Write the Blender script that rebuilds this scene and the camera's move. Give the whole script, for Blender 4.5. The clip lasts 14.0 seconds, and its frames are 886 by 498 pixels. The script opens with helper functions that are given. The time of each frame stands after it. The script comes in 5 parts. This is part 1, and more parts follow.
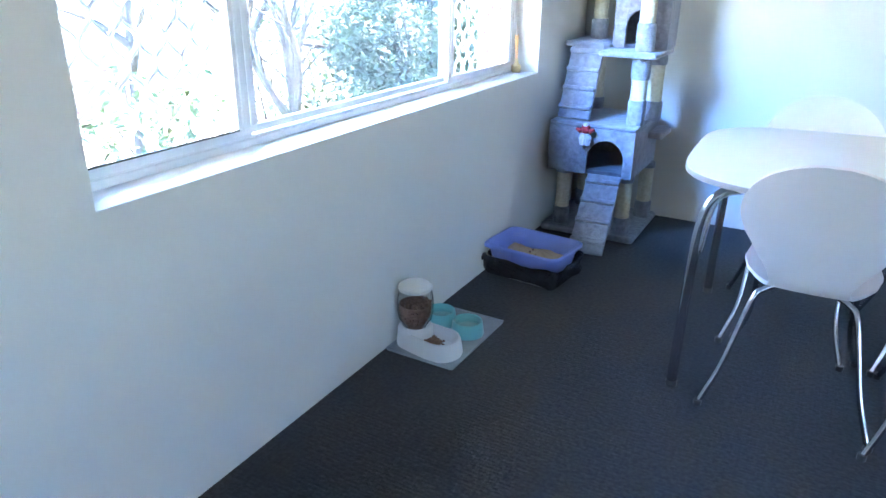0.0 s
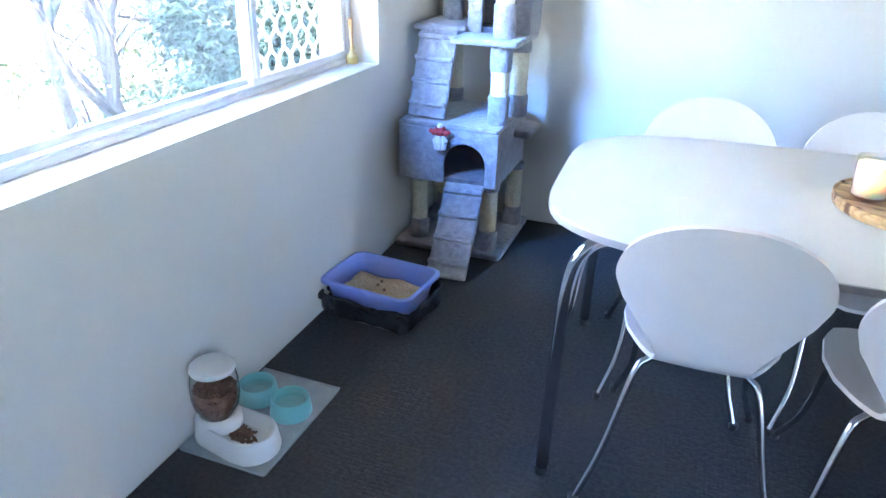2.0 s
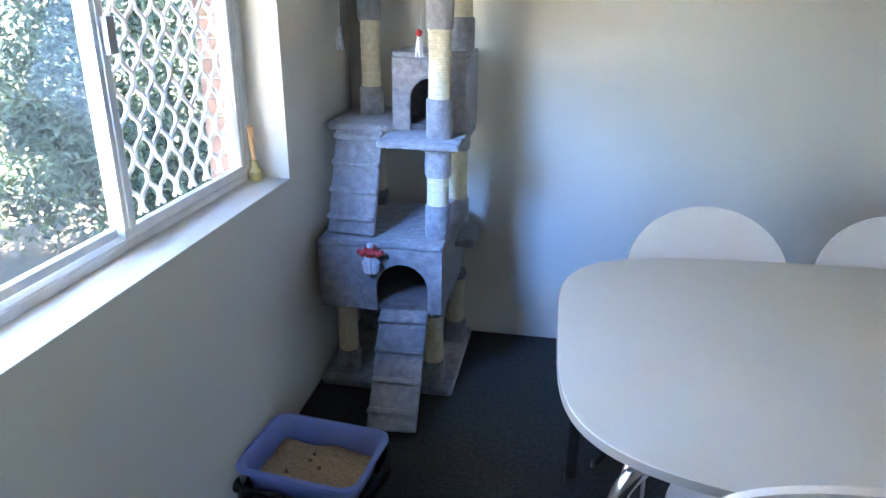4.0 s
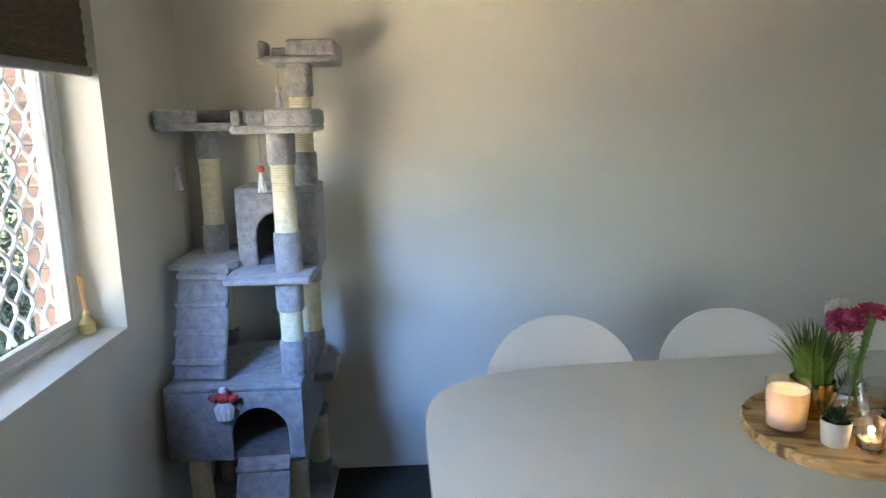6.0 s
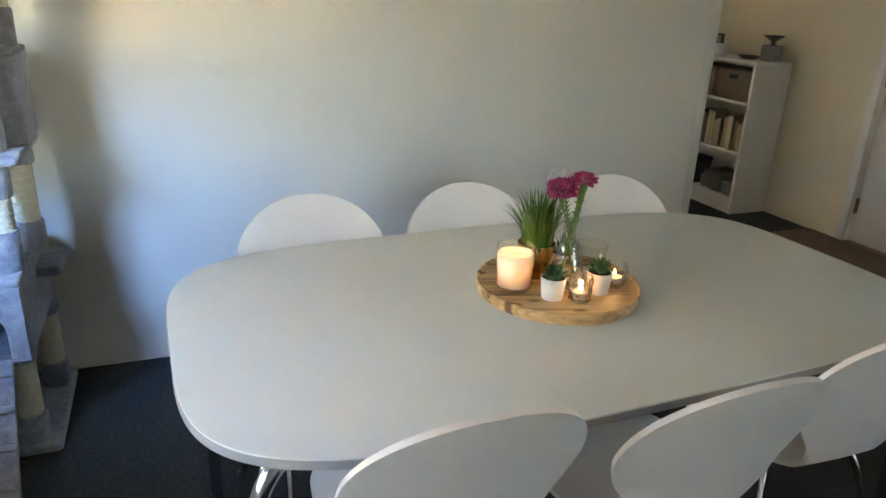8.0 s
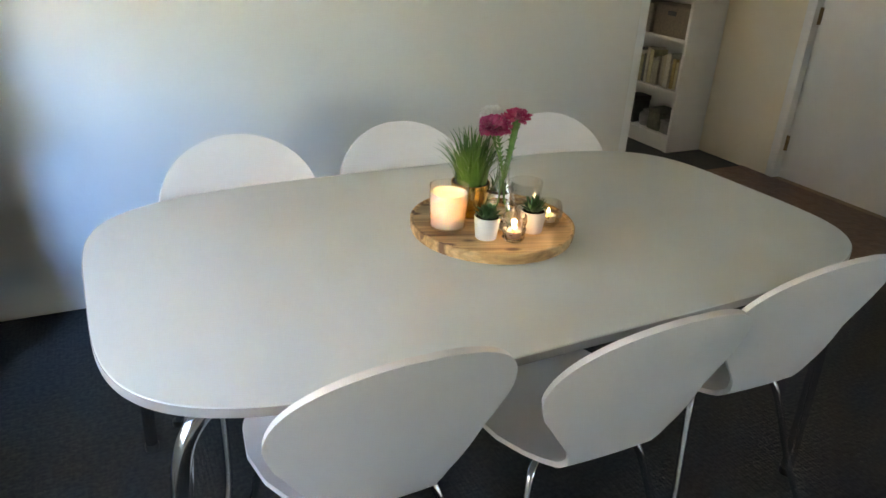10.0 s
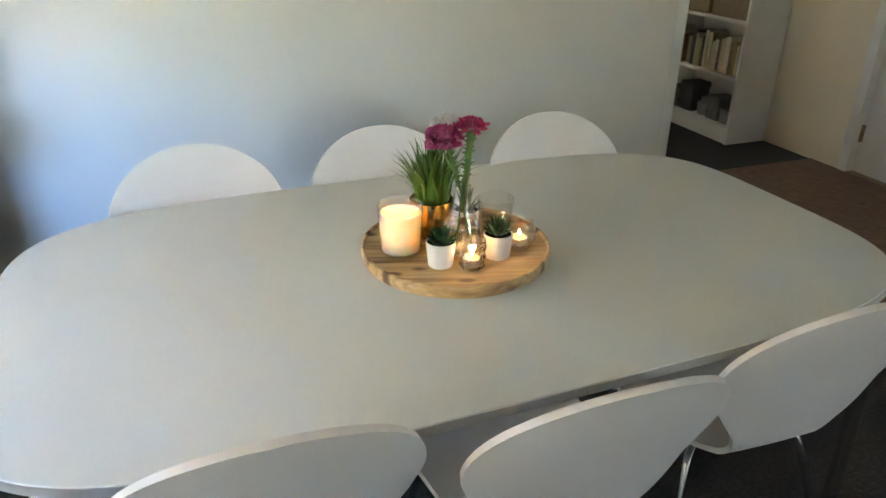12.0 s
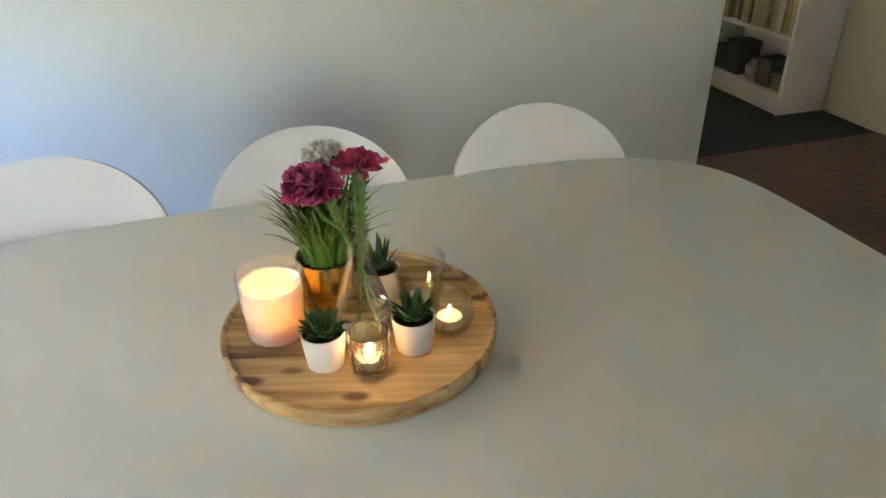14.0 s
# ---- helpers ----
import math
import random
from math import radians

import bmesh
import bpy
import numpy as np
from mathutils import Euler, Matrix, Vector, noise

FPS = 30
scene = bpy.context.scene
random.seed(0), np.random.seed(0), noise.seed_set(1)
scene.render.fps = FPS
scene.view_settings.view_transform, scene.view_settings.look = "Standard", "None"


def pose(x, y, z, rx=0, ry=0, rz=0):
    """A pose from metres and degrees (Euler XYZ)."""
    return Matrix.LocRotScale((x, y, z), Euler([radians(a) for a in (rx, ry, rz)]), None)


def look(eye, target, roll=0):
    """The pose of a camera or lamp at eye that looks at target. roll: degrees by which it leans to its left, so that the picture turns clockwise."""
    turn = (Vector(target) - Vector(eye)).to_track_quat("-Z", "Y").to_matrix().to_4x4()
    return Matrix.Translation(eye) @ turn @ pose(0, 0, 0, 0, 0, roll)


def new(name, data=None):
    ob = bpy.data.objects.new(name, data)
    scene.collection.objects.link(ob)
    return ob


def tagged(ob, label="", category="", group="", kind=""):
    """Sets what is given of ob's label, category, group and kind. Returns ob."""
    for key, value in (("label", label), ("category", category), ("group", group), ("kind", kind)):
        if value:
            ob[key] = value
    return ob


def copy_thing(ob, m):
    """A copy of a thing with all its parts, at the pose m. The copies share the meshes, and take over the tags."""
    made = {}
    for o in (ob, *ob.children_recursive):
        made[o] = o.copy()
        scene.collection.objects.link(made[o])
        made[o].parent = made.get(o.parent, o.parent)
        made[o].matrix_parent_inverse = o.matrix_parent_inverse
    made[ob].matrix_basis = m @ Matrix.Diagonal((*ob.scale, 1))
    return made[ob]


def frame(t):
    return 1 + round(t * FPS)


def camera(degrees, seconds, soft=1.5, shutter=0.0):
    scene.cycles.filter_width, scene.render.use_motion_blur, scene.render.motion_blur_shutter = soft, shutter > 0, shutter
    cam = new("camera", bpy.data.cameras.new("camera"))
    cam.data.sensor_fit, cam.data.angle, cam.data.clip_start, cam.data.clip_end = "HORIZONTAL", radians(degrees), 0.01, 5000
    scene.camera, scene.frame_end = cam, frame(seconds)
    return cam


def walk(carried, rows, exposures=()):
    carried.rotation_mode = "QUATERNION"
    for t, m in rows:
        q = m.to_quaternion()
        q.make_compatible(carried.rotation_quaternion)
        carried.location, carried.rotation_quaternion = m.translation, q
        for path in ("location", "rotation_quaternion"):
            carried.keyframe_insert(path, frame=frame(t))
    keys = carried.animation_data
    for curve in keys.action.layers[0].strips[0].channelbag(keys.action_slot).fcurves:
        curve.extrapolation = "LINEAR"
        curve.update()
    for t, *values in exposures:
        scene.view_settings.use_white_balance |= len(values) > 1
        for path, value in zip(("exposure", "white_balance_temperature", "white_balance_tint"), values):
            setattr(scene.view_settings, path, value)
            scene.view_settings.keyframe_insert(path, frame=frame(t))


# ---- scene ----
cam = camera(64.9, 14.0)
PATH = [
    (0, (1.277, 0.459, 1.319), (0.382, 2.083, 0.568), 0.6),
    (0.5, (1.31, 0.615, 1.323), (0.492, 2.26, 0.532), 0.2),
    (1, (1.336, 0.775, 1.342), (0.677, 2.464, 0.496), 2.8),
    (1.5, (1.252, 0.966, 1.358), (0.626, 2.647, 0.474), 2.0),
    (2, (1.196, 1.128, 1.36), (0.599, 2.84, 0.515), 1.7),
    (2.5, (1.146, 1.281, 1.368), (0.476, 2.938, 0.469), 2.0),
    (3, (1.08, 1.45, 1.378), (0.395, 3.108, 0.494), 1.8),
    (3.5, (0.953, 1.578, 1.409), (0.373, 3.301, 0.576), 1.6),
    (4, (0.877, 1.662, 1.447), (0.543, 3.498, 0.726), 0.5),
    (6.5, (0.878, 1.69, 1.446), (1.084, 3.646, 1.083), -1.4),
    (7, (0.925, 1.707, 1.425), (1.351, 3.607, 0.971), -1.0),
    (7.5, (0.923, 1.705, 1.426), (1.534, 3.517, 0.839), 0.6),
    (8, (0.922, 1.696, 1.421), (1.624, 3.436, 0.726), 2.3),
    (8.5, (0.933, 1.702, 1.416), (1.696, 3.394, 0.673), 3.5),
    (11, (1.036, 1.718, 1.403), (1.872, 3.318, 0.541), 3.0),
    (11.5, (1.165, 1.76, 1.421), (1.955, 3.381, 0.556), 1.9),
    (12, (1.294, 1.81, 1.403), (1.912, 3.497, 0.524), 0.5),
    (12.5, (1.362, 1.9, 1.384), (1.917, 3.587, 0.465), 0.9),
    (13, (1.442, 2.069, 1.379), (2.012, 3.732, 0.424), 1.2),
    (13.5, (1.529, 2.169, 1.371), (2.108, 3.816, 0.396), 0.8),
    (14, (1.663, 2.219, 1.363), (2.148, 3.883, 0.366), -0.9),
]
EXPOSURE = [(0.0, 7.05, 6400, 15), (2.0, 7.25, 6650, 18), (3.0, 6.78, 6850, 17), (3.5, 6.40, 7050, 16), (4.0, 6.05, 7300, 16), (6.5, 5.76, 8900, 13), (8.5, 6.30, 9700, 15), (11.0, 6.35, 9600, 13), (14.0, 6.30, 10000, 13)]
walk(cam, [(t, look(eye, target, roll)) for t, eye, target, roll in PATH], EXPOSURE)

# ---------------------------------------------------------------- light
SUN_EL = 43.0
world = bpy.data.worlds.new("sky")
scene.world = world
world.use_nodes = True
wn = world.node_tree.nodes
wn.clear()
sky = wn.new("ShaderNodeTexSky")
sky.sky_type, sky.sun_disc = "NISHITA", False
sky.air_density, sky.dust_density, sky.ozone_density = 1.0, 0.1, 6.0
sky.sun_elevation, sky.sun_rotation = radians(SUN_EL), radians(0)
bg = wn.new("ShaderNodeBackground")
bg.inputs["Strength"].default_value = 0.07
wo = wn.new("ShaderNodeOutputWorld")
world.node_tree.links.new(sky.outputs[0], bg.inputs[0])
world.node_tree.links.new(bg.outputs[0], wo.inputs[0])

sun = new("sun", bpy.data.lights.new("sun", "SUN"))
sun.data.energy, sun.data.angle, sun.data.color = 5.0, radians(0.5), (1.0, 0.95, 0.85)
sun.matrix_basis = look((0, 0, 10), (0.2, -8.0, 10 - 7.5))

# added area lamp under the blind, standing in for the blue southern sky
sky_lamp = new("sky_light", bpy.data.lights.new("sky_light", "AREA"))
sky_lamp.data.shape, sky_lamp.data.size, sky_lamp.data.size_y = "RECTANGLE", 0.34, 0.30
sky_lamp.data.energy, sky_lamp.data.color, sky_lamp.data.spread = 0.062, (0.12, 0.36, 1.0), radians(48)
sky_lamp.matrix_basis = look((-0.09, 2.90, 1.37), (0.80, 4.385, 0.36))

# ---------------------------------------------------------------- materials


def mat(name, color, rough=0.5, metal=0.0, color2=None, scale=8.0, bump=0.0, bump_scale=60.0, detail=4.0,
        spread=(0.35, 0.65), sheen=0.0, coat=0.0, trans=0.0, ior=1.45, emit=None, emit_strength=0.0, sub=0.0,
        rough_var=0.0, stretch=(1, 1, 1), bump2=0.0, bump2_scale=6.0, rand=0.0, spec=0.5):
    """A principled material: two colours mixed by noise, a fine and a coarse relief, varied gloss."""
    m = bpy.data.materials.new(name)
    m.use_nodes = True
    nt = m.node_tree
    n, l = nt.nodes, nt.links
    p = n["Principled BSDF"]
    p.inputs["Base Color"].default_value = (*color, 1)
    p.inputs["Roughness"].default_value = rough
    p.inputs["Metallic"].default_value = metal
    p.inputs["IOR"].default_value = ior
    p.inputs["Sheen Weight"].default_value = sheen
    p.inputs["Coat Weight"].default_value = coat
    p.inputs["Transmission Weight"].default_value = trans
    p.inputs["Subsurface Weight"].default_value = sub
    p.inputs["Specular IOR Level"].default_value = spec
    if sub:
        p.inputs["Subsurface Radius"].default_value = (0.02, 0.012, 0.006)
        p.inputs["Subsurface Scale"].default_value = 1.0
    if emit:
        p.inputs["Emission Color"].default_value = (*emit, 1)
        p.inputs["Emission Strength"].default_value = emit_strength
    tc = n.new("ShaderNodeTexCoord")
    mp = n.new("ShaderNodeMapping")
    mp.inputs["Scale"].default_value = stretch
    l.new(tc.outputs["Object"], mp.inputs[0])
    if color2:
        a = n.new("ShaderNodeTexNoise")
        a.inputs["Scale"].default_value, a.inputs["Detail"].default_value = scale, detail
        l.new(mp.outputs[0], a.inputs[0])
        r = n.new("ShaderNodeMapRange")
        r.inputs[1].default_value, r.inputs[2].default_value = spread
        l.new(a.outputs[0], r.inputs[0])
        mx = n.new("ShaderNodeMix")
        mx.data_type = "RGBA"
        mx.inputs[6].default_value, mx.inputs[7].default_value = (*color, 1), (*color2, 1)
        l.new(r.outputs[0], mx.inputs[0])
        out = mx.outputs[2]
        if rand:
            oi = n.new("ShaderNodeObjectInfo")
            hs = n.new("ShaderNodeHueSaturation")
            rr = n.new("ShaderNodeMapRange")
            rr.inputs[3].default_value, rr.inputs[4].default_value = 1 - rand, 1 + rand
            l.new(oi.outputs["Random"], rr.inputs[0])
            l.new(rr.outputs[0], hs.inputs["Value"])
            l.new(out, hs.inputs["Color"])
            out = hs.outputs[0]
        l.new(out, p.inputs["Base Color"])
    if rough_var:
        b = n.new("ShaderNodeTexNoise")
        b.inputs["Scale"].default_value = scale * 0.7
        l.new(mp.outputs[0], b.inputs[0])
        r2 = n.new("ShaderNodeMapRange")
        r2.inputs[3].default_value, r2.inputs[4].default_value = max(0, rough - rough_var), min(1, rough + rough_var)
        l.new(b.outputs[0], r2.inputs[0])
        l.new(r2.outputs[0], p.inputs["Roughness"])
    if bump or bump2:
        last = None
        for k, s in ((bump, bump_scale), (bump2, bump2_scale)):
            if not k:
                continue
            c = n.new("ShaderNodeTexNoise")
            c.inputs["Scale"].default_value, c.inputs["Detail"].default_value = s, 3
            l.new(mp.outputs[0], c.inputs[0])
            bp = n.new("ShaderNodeBump")
            bp.inputs["Strength"].default_value, bp.inputs["Distance"].default_value = k, 0.6 / s
            l.new(c.outputs[0], bp.inputs["Height"])
            if last:
                l.new(last.outputs[0], bp.inputs["Normal"])
            last = bp
        l.new(last.outputs[0], p.inputs["Normal"])
    return m


def band_bump(m, scale, strength, direction="Z", dist=0.002, distortion=0.0):
    """Adds fine parallel ridges to a material (rope, ribbed carpet, weave)."""
    n, l = m.node_tree.nodes, m.node_tree.links
    p = n["Principled BSDF"]
    tc = n.new("ShaderNodeTexCoord")
    w = n.new("ShaderNodeTexWave")
    w.bands_direction = direction
    w.inputs["Scale"].default_value, w.inputs["Distortion"].default_value = scale, distortion
    l.new(tc.outputs["Object"], w.inputs[0])
    b = n.new("ShaderNodeBump")
    b.inputs["Strength"].default_value, b.inputs["Distance"].default_value = strength, dist
    l.new(w.outputs["Fac"], b.inputs["Height"])
    if p.inputs["Normal"].links:
        l.new(p.inputs["Normal"].links[0].from_socket, b.inputs["Normal"])
    l.new(b.outputs[0], p.inputs["Normal"])
    return m


M_WALL = mat("wall_paint", (0.69, 0.655, 0.595), 0.6, color2=(0.71, 0.678, 0.62), scale=1.6, bump=0.12, bump_scale=140, bump2=0.05, bump2_scale=9, rough_var=0.08)
M_CEIL = mat("ceiling_paint", (0.8, 0.79, 0.76), 0.8, color2=(0.77, 0.76, 0.73), scale=2, bump=0.1, bump_scale=120)
# cream pushed warmer, so the paint itself carries the hall's warm light
M_HALLWALL = mat("warm_tinted_hall_paint", (0.76, 0.68, 0.53), 0.6, color2=(0.78, 0.71, 0.57), scale=2, bump=0.1, bump_scale=140)
M_CARPET = mat("charcoal_carpet", (0.032, 0.0318, 0.0315), 0.95, color2=(0.050, 0.0498, 0.0495), scale=70, bump=0.4, bump_scale=260, bump2=0.25, bump2_scale=60, sheen=0.06, spec=0.15)
band_bump(M_CARPET, 26, 0.11, "X", 0.003, 0.0)
band_bump(M_CARPET, 22, 0.09, "Y", 0.003, 0.0)
M_BROWN = mat("brown_carpet", (0.13, 0.07, 0.043), 0.95, color2=(0.18, 0.10, 0.063), scale=30, bump=0.8, bump_scale=240, bump2=0.3, bump2_scale=14, sheen=0.15, spec=0.2)
M_WHITEPAINT = mat("white_gloss_paint", (0.78, 0.77, 0.74), 0.32, color2=(0.74, 0.73, 0.70), scale=5, bump=0.05, bump_scale=80, rough_var=0.06)
M_ALU = mat("white_aluminium", (0.72, 0.74, 0.76), 0.35, color2=(0.66, 0.68, 0.71), scale=12, bump=0.04, bump_scale=150, rough_var=0.08)
M_GREYMETAL = mat("grey_metal", (0.33, 0.32, 0.33), 0.4, 0.4, color2=(0.28, 0.28, 0.29), scale=20, rough_var=0.1)
M_CHROME = mat("chrome", (0.60, 0.60, 0.62), 0.16, 1.0, color2=(0.53, 0.53, 0.55), scale=30, rough_var=0.03)
M_TABLE = mat("white_laminate", (0.735, 0.775, 0.765), 0.42, color2=(0.755, 0.795, 0.785), scale=3, bump=0.03, bump_scale=300, rough_var=0.05)
M_EDGE = mat("grey_edging", (0.42, 0.42, 0.42), 0.4, color2=(0.38, 0.38, 0.38), scale=14, rough_var=0.08)
M_CHAIR = mat("white_lacquer", (0.79, 0.755, 0.74), 0.33, color2=(0.75, 0.715, 0.70), scale=4, bump=0.04, bump_scale=70, rough_var=0.07)
M_PLUSH = mat("lilac_grey_plush", (0.225, 0.218, 0.242), 0.95, color2=(0.36, 0.35, 0.375), scale=38, bump=0.9, bump_scale=170, bump2=0.6, bump2_scale=26, sheen=0.5, spread=(0.3, 0.72))
# darker copy of the plush: the condos' inner shade put into its colour
M_PLUSHSHADE = mat("shaded_plush", (0.10, 0.095, 0.11), 0.95, color2=(0.16, 0.15, 0.17), scale=40, bump=0.9, bump_scale=160, sheen=0.3)
M_SISAL = mat("sisal_rope", (0.66, 0.57, 0.40), 0.85, color2=(0.76, 0.68, 0.52), scale=60, bump=0.5, bump_scale=260)
band_bump(M_SISAL, 52, 0.35, "Z", 0.003)
M_BLUE = mat("lavender_blue_plastic", (0.205, 0.285, 0.68), 0.38, color2=(0.235, 0.315, 0.72), scale=8, bump=0.05, bump_scale=90, rough_var=0.06)
def perforate(m, pitch, z0, z1):
    """Rows of small square holes through the sides of a basket, between two heights."""
    n, l = m.node_tree.nodes, m.node_tree.links
    tc, sp = n.new("ShaderNodeTexCoord"), n.new("ShaderNodeSeparateXYZ")
    l.new(tc.outputs["Object"], sp.inputs[0])

    def calc(op, a, b=None):
        q = n.new("ShaderNodeMath")
        q.operation = op
        for k, v in enumerate((a, b)):
            if v is None:
                continue
            if isinstance(v, (int, float)):
                q.inputs[k].default_value = v
            else:
                l.new(v, q.inputs[k])
        return q.outputs[0]

    turn = 2 * math.pi / pitch
    along = calc("SINE", calc("MULTIPLY", calc("ADD", sp.outputs[0], sp.outputs[1]), turn))
    rise = calc("SINE", calc("MULTIPLY", sp.outputs[2], turn))
    hole = calc("MULTIPLY", calc("GREATER_THAN", along, 0.05), calc("GREATER_THAN", rise, 0.05))
    hole = calc("MULTIPLY", hole, calc("MULTIPLY", calc("GREATER_THAN", sp.outputs[2], z0), calc("LESS_THAN", sp.outputs[2], z1)))
    l.new(calc("SUBTRACT", 1.0, hole), n["Principled BSDF"].inputs["Alpha"])


perforate(M_BLUE, 0.0095, 0.062, 0.126)
M_BAG = mat("black_plastic_film", (0.016, 0.016, 0.018), 0.22, color2=(0.03, 0.03, 0.032), scale=20, bump=0.9, bump_scale=45, bump2=0.8, bump2_scale=14)
M_PAN = mat("grey_plastic", (0.17, 0.17, 0.17), 0.5, color2=(0.22, 0.22, 0.22), scale=20, bump=0.1, bump_scale=60)
M_SAND = mat("sand_litter", (0.40, 0.28, 0.17), 0.95, color2=(0.55, 0.41, 0.27), scale=130, bump=1.0, bump_scale=240, bump2=0.6, bump2_scale=25)
M_MAT = mat("clear_grey_vinyl", (0.36, 0.39, 0.40), 0.22, color2=(0.30, 0.33, 0.34), scale=14, bump=0.15, bump_scale=60, rough_var=0.1)
M_PLASTIC = mat("white_plastic", (0.76, 0.76, 0.75), 0.3, color2=(0.72, 0.72, 0.71), scale=9, rough_var=0.07, bump=0.03, bump_scale=60)
M_TURQ = mat("turquoise_plastic", (0.17, 0.52, 0.52), 0.3, color2=(0.20, 0.56, 0.56), scale=10, rough_var=0.06, bump=0.03, bump_scale=70)
M_KIBBLE = mat("kibble", (0.18, 0.095, 0.065), 0.85, color2=(0.31, 0.18, 0.12), scale=70, bump=0.6, bump_scale=150)
M_GLASS = mat("clear_glass", (0.99, 0.99, 0.99), 0.0, trans=1.0, ior=1.22)
_n, _l = M_GLASS.node_tree.nodes, M_GLASS.node_tree.links
_tr, _gl, _fr, _ms = _n.new("ShaderNodeBsdfTransparent"), _n.new("ShaderNodeBsdfGlossy"), _n.new("ShaderNodeLayerWeight"), _n.new("ShaderNodeMixShader")
_tr.inputs[0].default_value, _gl.inputs["Roughness"].default_value, _fr.inputs[0].default_value = (0.965, 0.97, 0.965, 1), 0.03, 0.175
_l.new(_fr.outputs["Facing"], _ms.inputs[0])
_l.new(_tr.outputs[0], _ms.inputs[1])
_l.new(_gl.outputs[0], _ms.inputs[2])
_l.new(_ms.outputs[0], _n["Material Output"].inputs[0])
M_CUT = mat("cut_glass", (0.97, 0.96, 0.94), 0.03, trans=1.0, ior=1.36, bump=0.5, bump_scale=80)
M_PANE = mat("hazed_window_glass", (0.98, 0.99, 0.99), 0.0, trans=1.0, ior=1.05)
# slight translucent mix puts a pale glare haze into the glass
_n, _l = M_PANE.node_tree.nodes, M_PANE.node_tree.links
_t, _ms = _n.new("ShaderNodeBsdfTranslucent"), _n.new("ShaderNodeMixShader")
_t.inputs[0].default_value, _ms.inputs[0].default_value = (0.80, 0.93, 1.0, 1), 0.016
_l.new(_n["Principled BSDF"].outputs[0], _ms.inputs[1])
_l.new(_t.outputs[0], _ms.inputs[2])
_l.new(_ms.outputs[0], _n["Material Output"].inputs[0])
M_WATER = mat("water", (0.95, 0.97, 0.97), 0.02, trans=1.0, ior=1.33)
M_HOPPER = mat("clear_plastic", (0.92, 0.92, 0.92), 0.08, trans=1.0, ior=1.2, bump=0.04, bump_scale=20)
M_WAX = mat("cream_wax", (0.86, 0.77, 0.71), 0.5, color2=(0.89, 0.81, 0.76), scale=20, sub=1.0, bump=0.05, bump_scale=60)
M_FLAME = mat("candle_flame", (1, 0.6, 0.2), 0.5, emit=(1.0, 0.62, 0.28), emit_strength=0.8)
M_WICK = mat("burnt_wick", (0.02, 0.018, 0.015), 0.9, color2=(0.05, 0.04, 0.03), scale=200)
M_TIN = mat("tin_cup", (0.7, 0.7, 0.7), 0.3, 1.0, color2=(0.6, 0.6, 0.6), scale=60, rough_var=0.1)
M_GOLD = mat("gold_metal", (0.64, 0.46, 0.20), 0.17, 1.0, color2=(0.56, 0.39, 0.16), scale=18, rough_var=0.1, bump=0.05, bump_scale=40)
M_POT = mat("white_ceramic", (0.78, 0.77, 0.76), 0.35, color2=(0.74, 0.73, 0.72), scale=20, rough_var=0.08, bump=0.04, bump_scale=80)
M_SOIL = mat("dark_soil", (0.02, 0.015, 0.012), 0.95, color2=(0.045, 0.033, 0.025), scale=120, bump=1.0, bump_scale=220)
M_GRASS = mat("green_blade", (0.045, 0.125, 0.022), 0.45, color2=(0.10, 0.22, 0.05), scale=25, spread=(0.3, 0.7), bump=0.1, bump_scale=100)
M_SUCC = mat("succulent_green", (0.025, 0.085, 0.035), 0.45, color2=(0.06, 0.15, 0.06), scale=40, bump=0.1, bump_scale=90)
M_STEM = mat("stem_green", (0.06, 0.15, 0.035), 0.5, color2=(0.10, 0.22, 0.06), scale=60, bump=0.1, bump_scale=100)
M_PINK = mat("magenta_petal", (0.44, 0.018, 0.12), 0.6, color2=(0.62, 0.09, 0.24), scale=60, bump=0.2, bump_scale=120, sheen=0.2)
M_RED = mat("crimson_petal", (0.54, 0.025, 0.12), 0.6, color2=(0.68, 0.10, 0.21), scale=60, bump=0.2, bump_scale=120, sheen=0.2)
M_WPETAL = mat("white_petal", (0.88, 0.87, 0.83), 0.6, color2=(0.82, 0.82, 0.76), scale=60, bump=0.2, bump_scale=120)
M_AMBER = mat("amber_oil", (0.85, 0.68, 0.34), 0.15, trans=0.2, ior=1.4, color2=(0.80, 0.62, 0.26), scale=20)
M_REED = mat("reed_stick", (0.72, 0.40, 0.18), 0.7, color2=(0.78, 0.47, 0.24), scale=60, bump=0.2, bump_scale=120)
M_REDCLOTH = mat("red_cloth", (0.45, 0.03, 0.035), 0.9, color2=(0.55, 0.06, 0.06), scale=60, bump=0.5, bump_scale=120)
M_WCLOTH = mat("white_feather", (0.66, 0.66, 0.70), 0.9, color2=(0.58, 0.58, 0.63), scale=60, bump=0.6, bump_scale=120)
M_STRING = mat("grey_string", (0.45, 0.44, 0.44), 0.9, color2=(0.36, 0.35, 0.35), scale=100)
M_BLIND = mat("brown_woven_blind", (0.14, 0.105, 0.075), 0.85, color2=(0.20, 0.155, 0.11), scale=30, stretch=(1, 1, 6), bump=0.5, bump_scale=120)
band_bump(M_BLIND, 60, 0.6, "Z", 0.002, 0.6)
M_RAIL = mat("grey_rail", (0.30, 0.30, 0.31), 0.45, color2=(0.26, 0.26, 0.27), scale=30, rough_var=0.1)
M_BRASS = mat("aged_brass", (0.30, 0.20, 0.10), 0.45, 0.8, color2=(0.22, 0.14, 0.07), scale=60, rough_var=0.1)
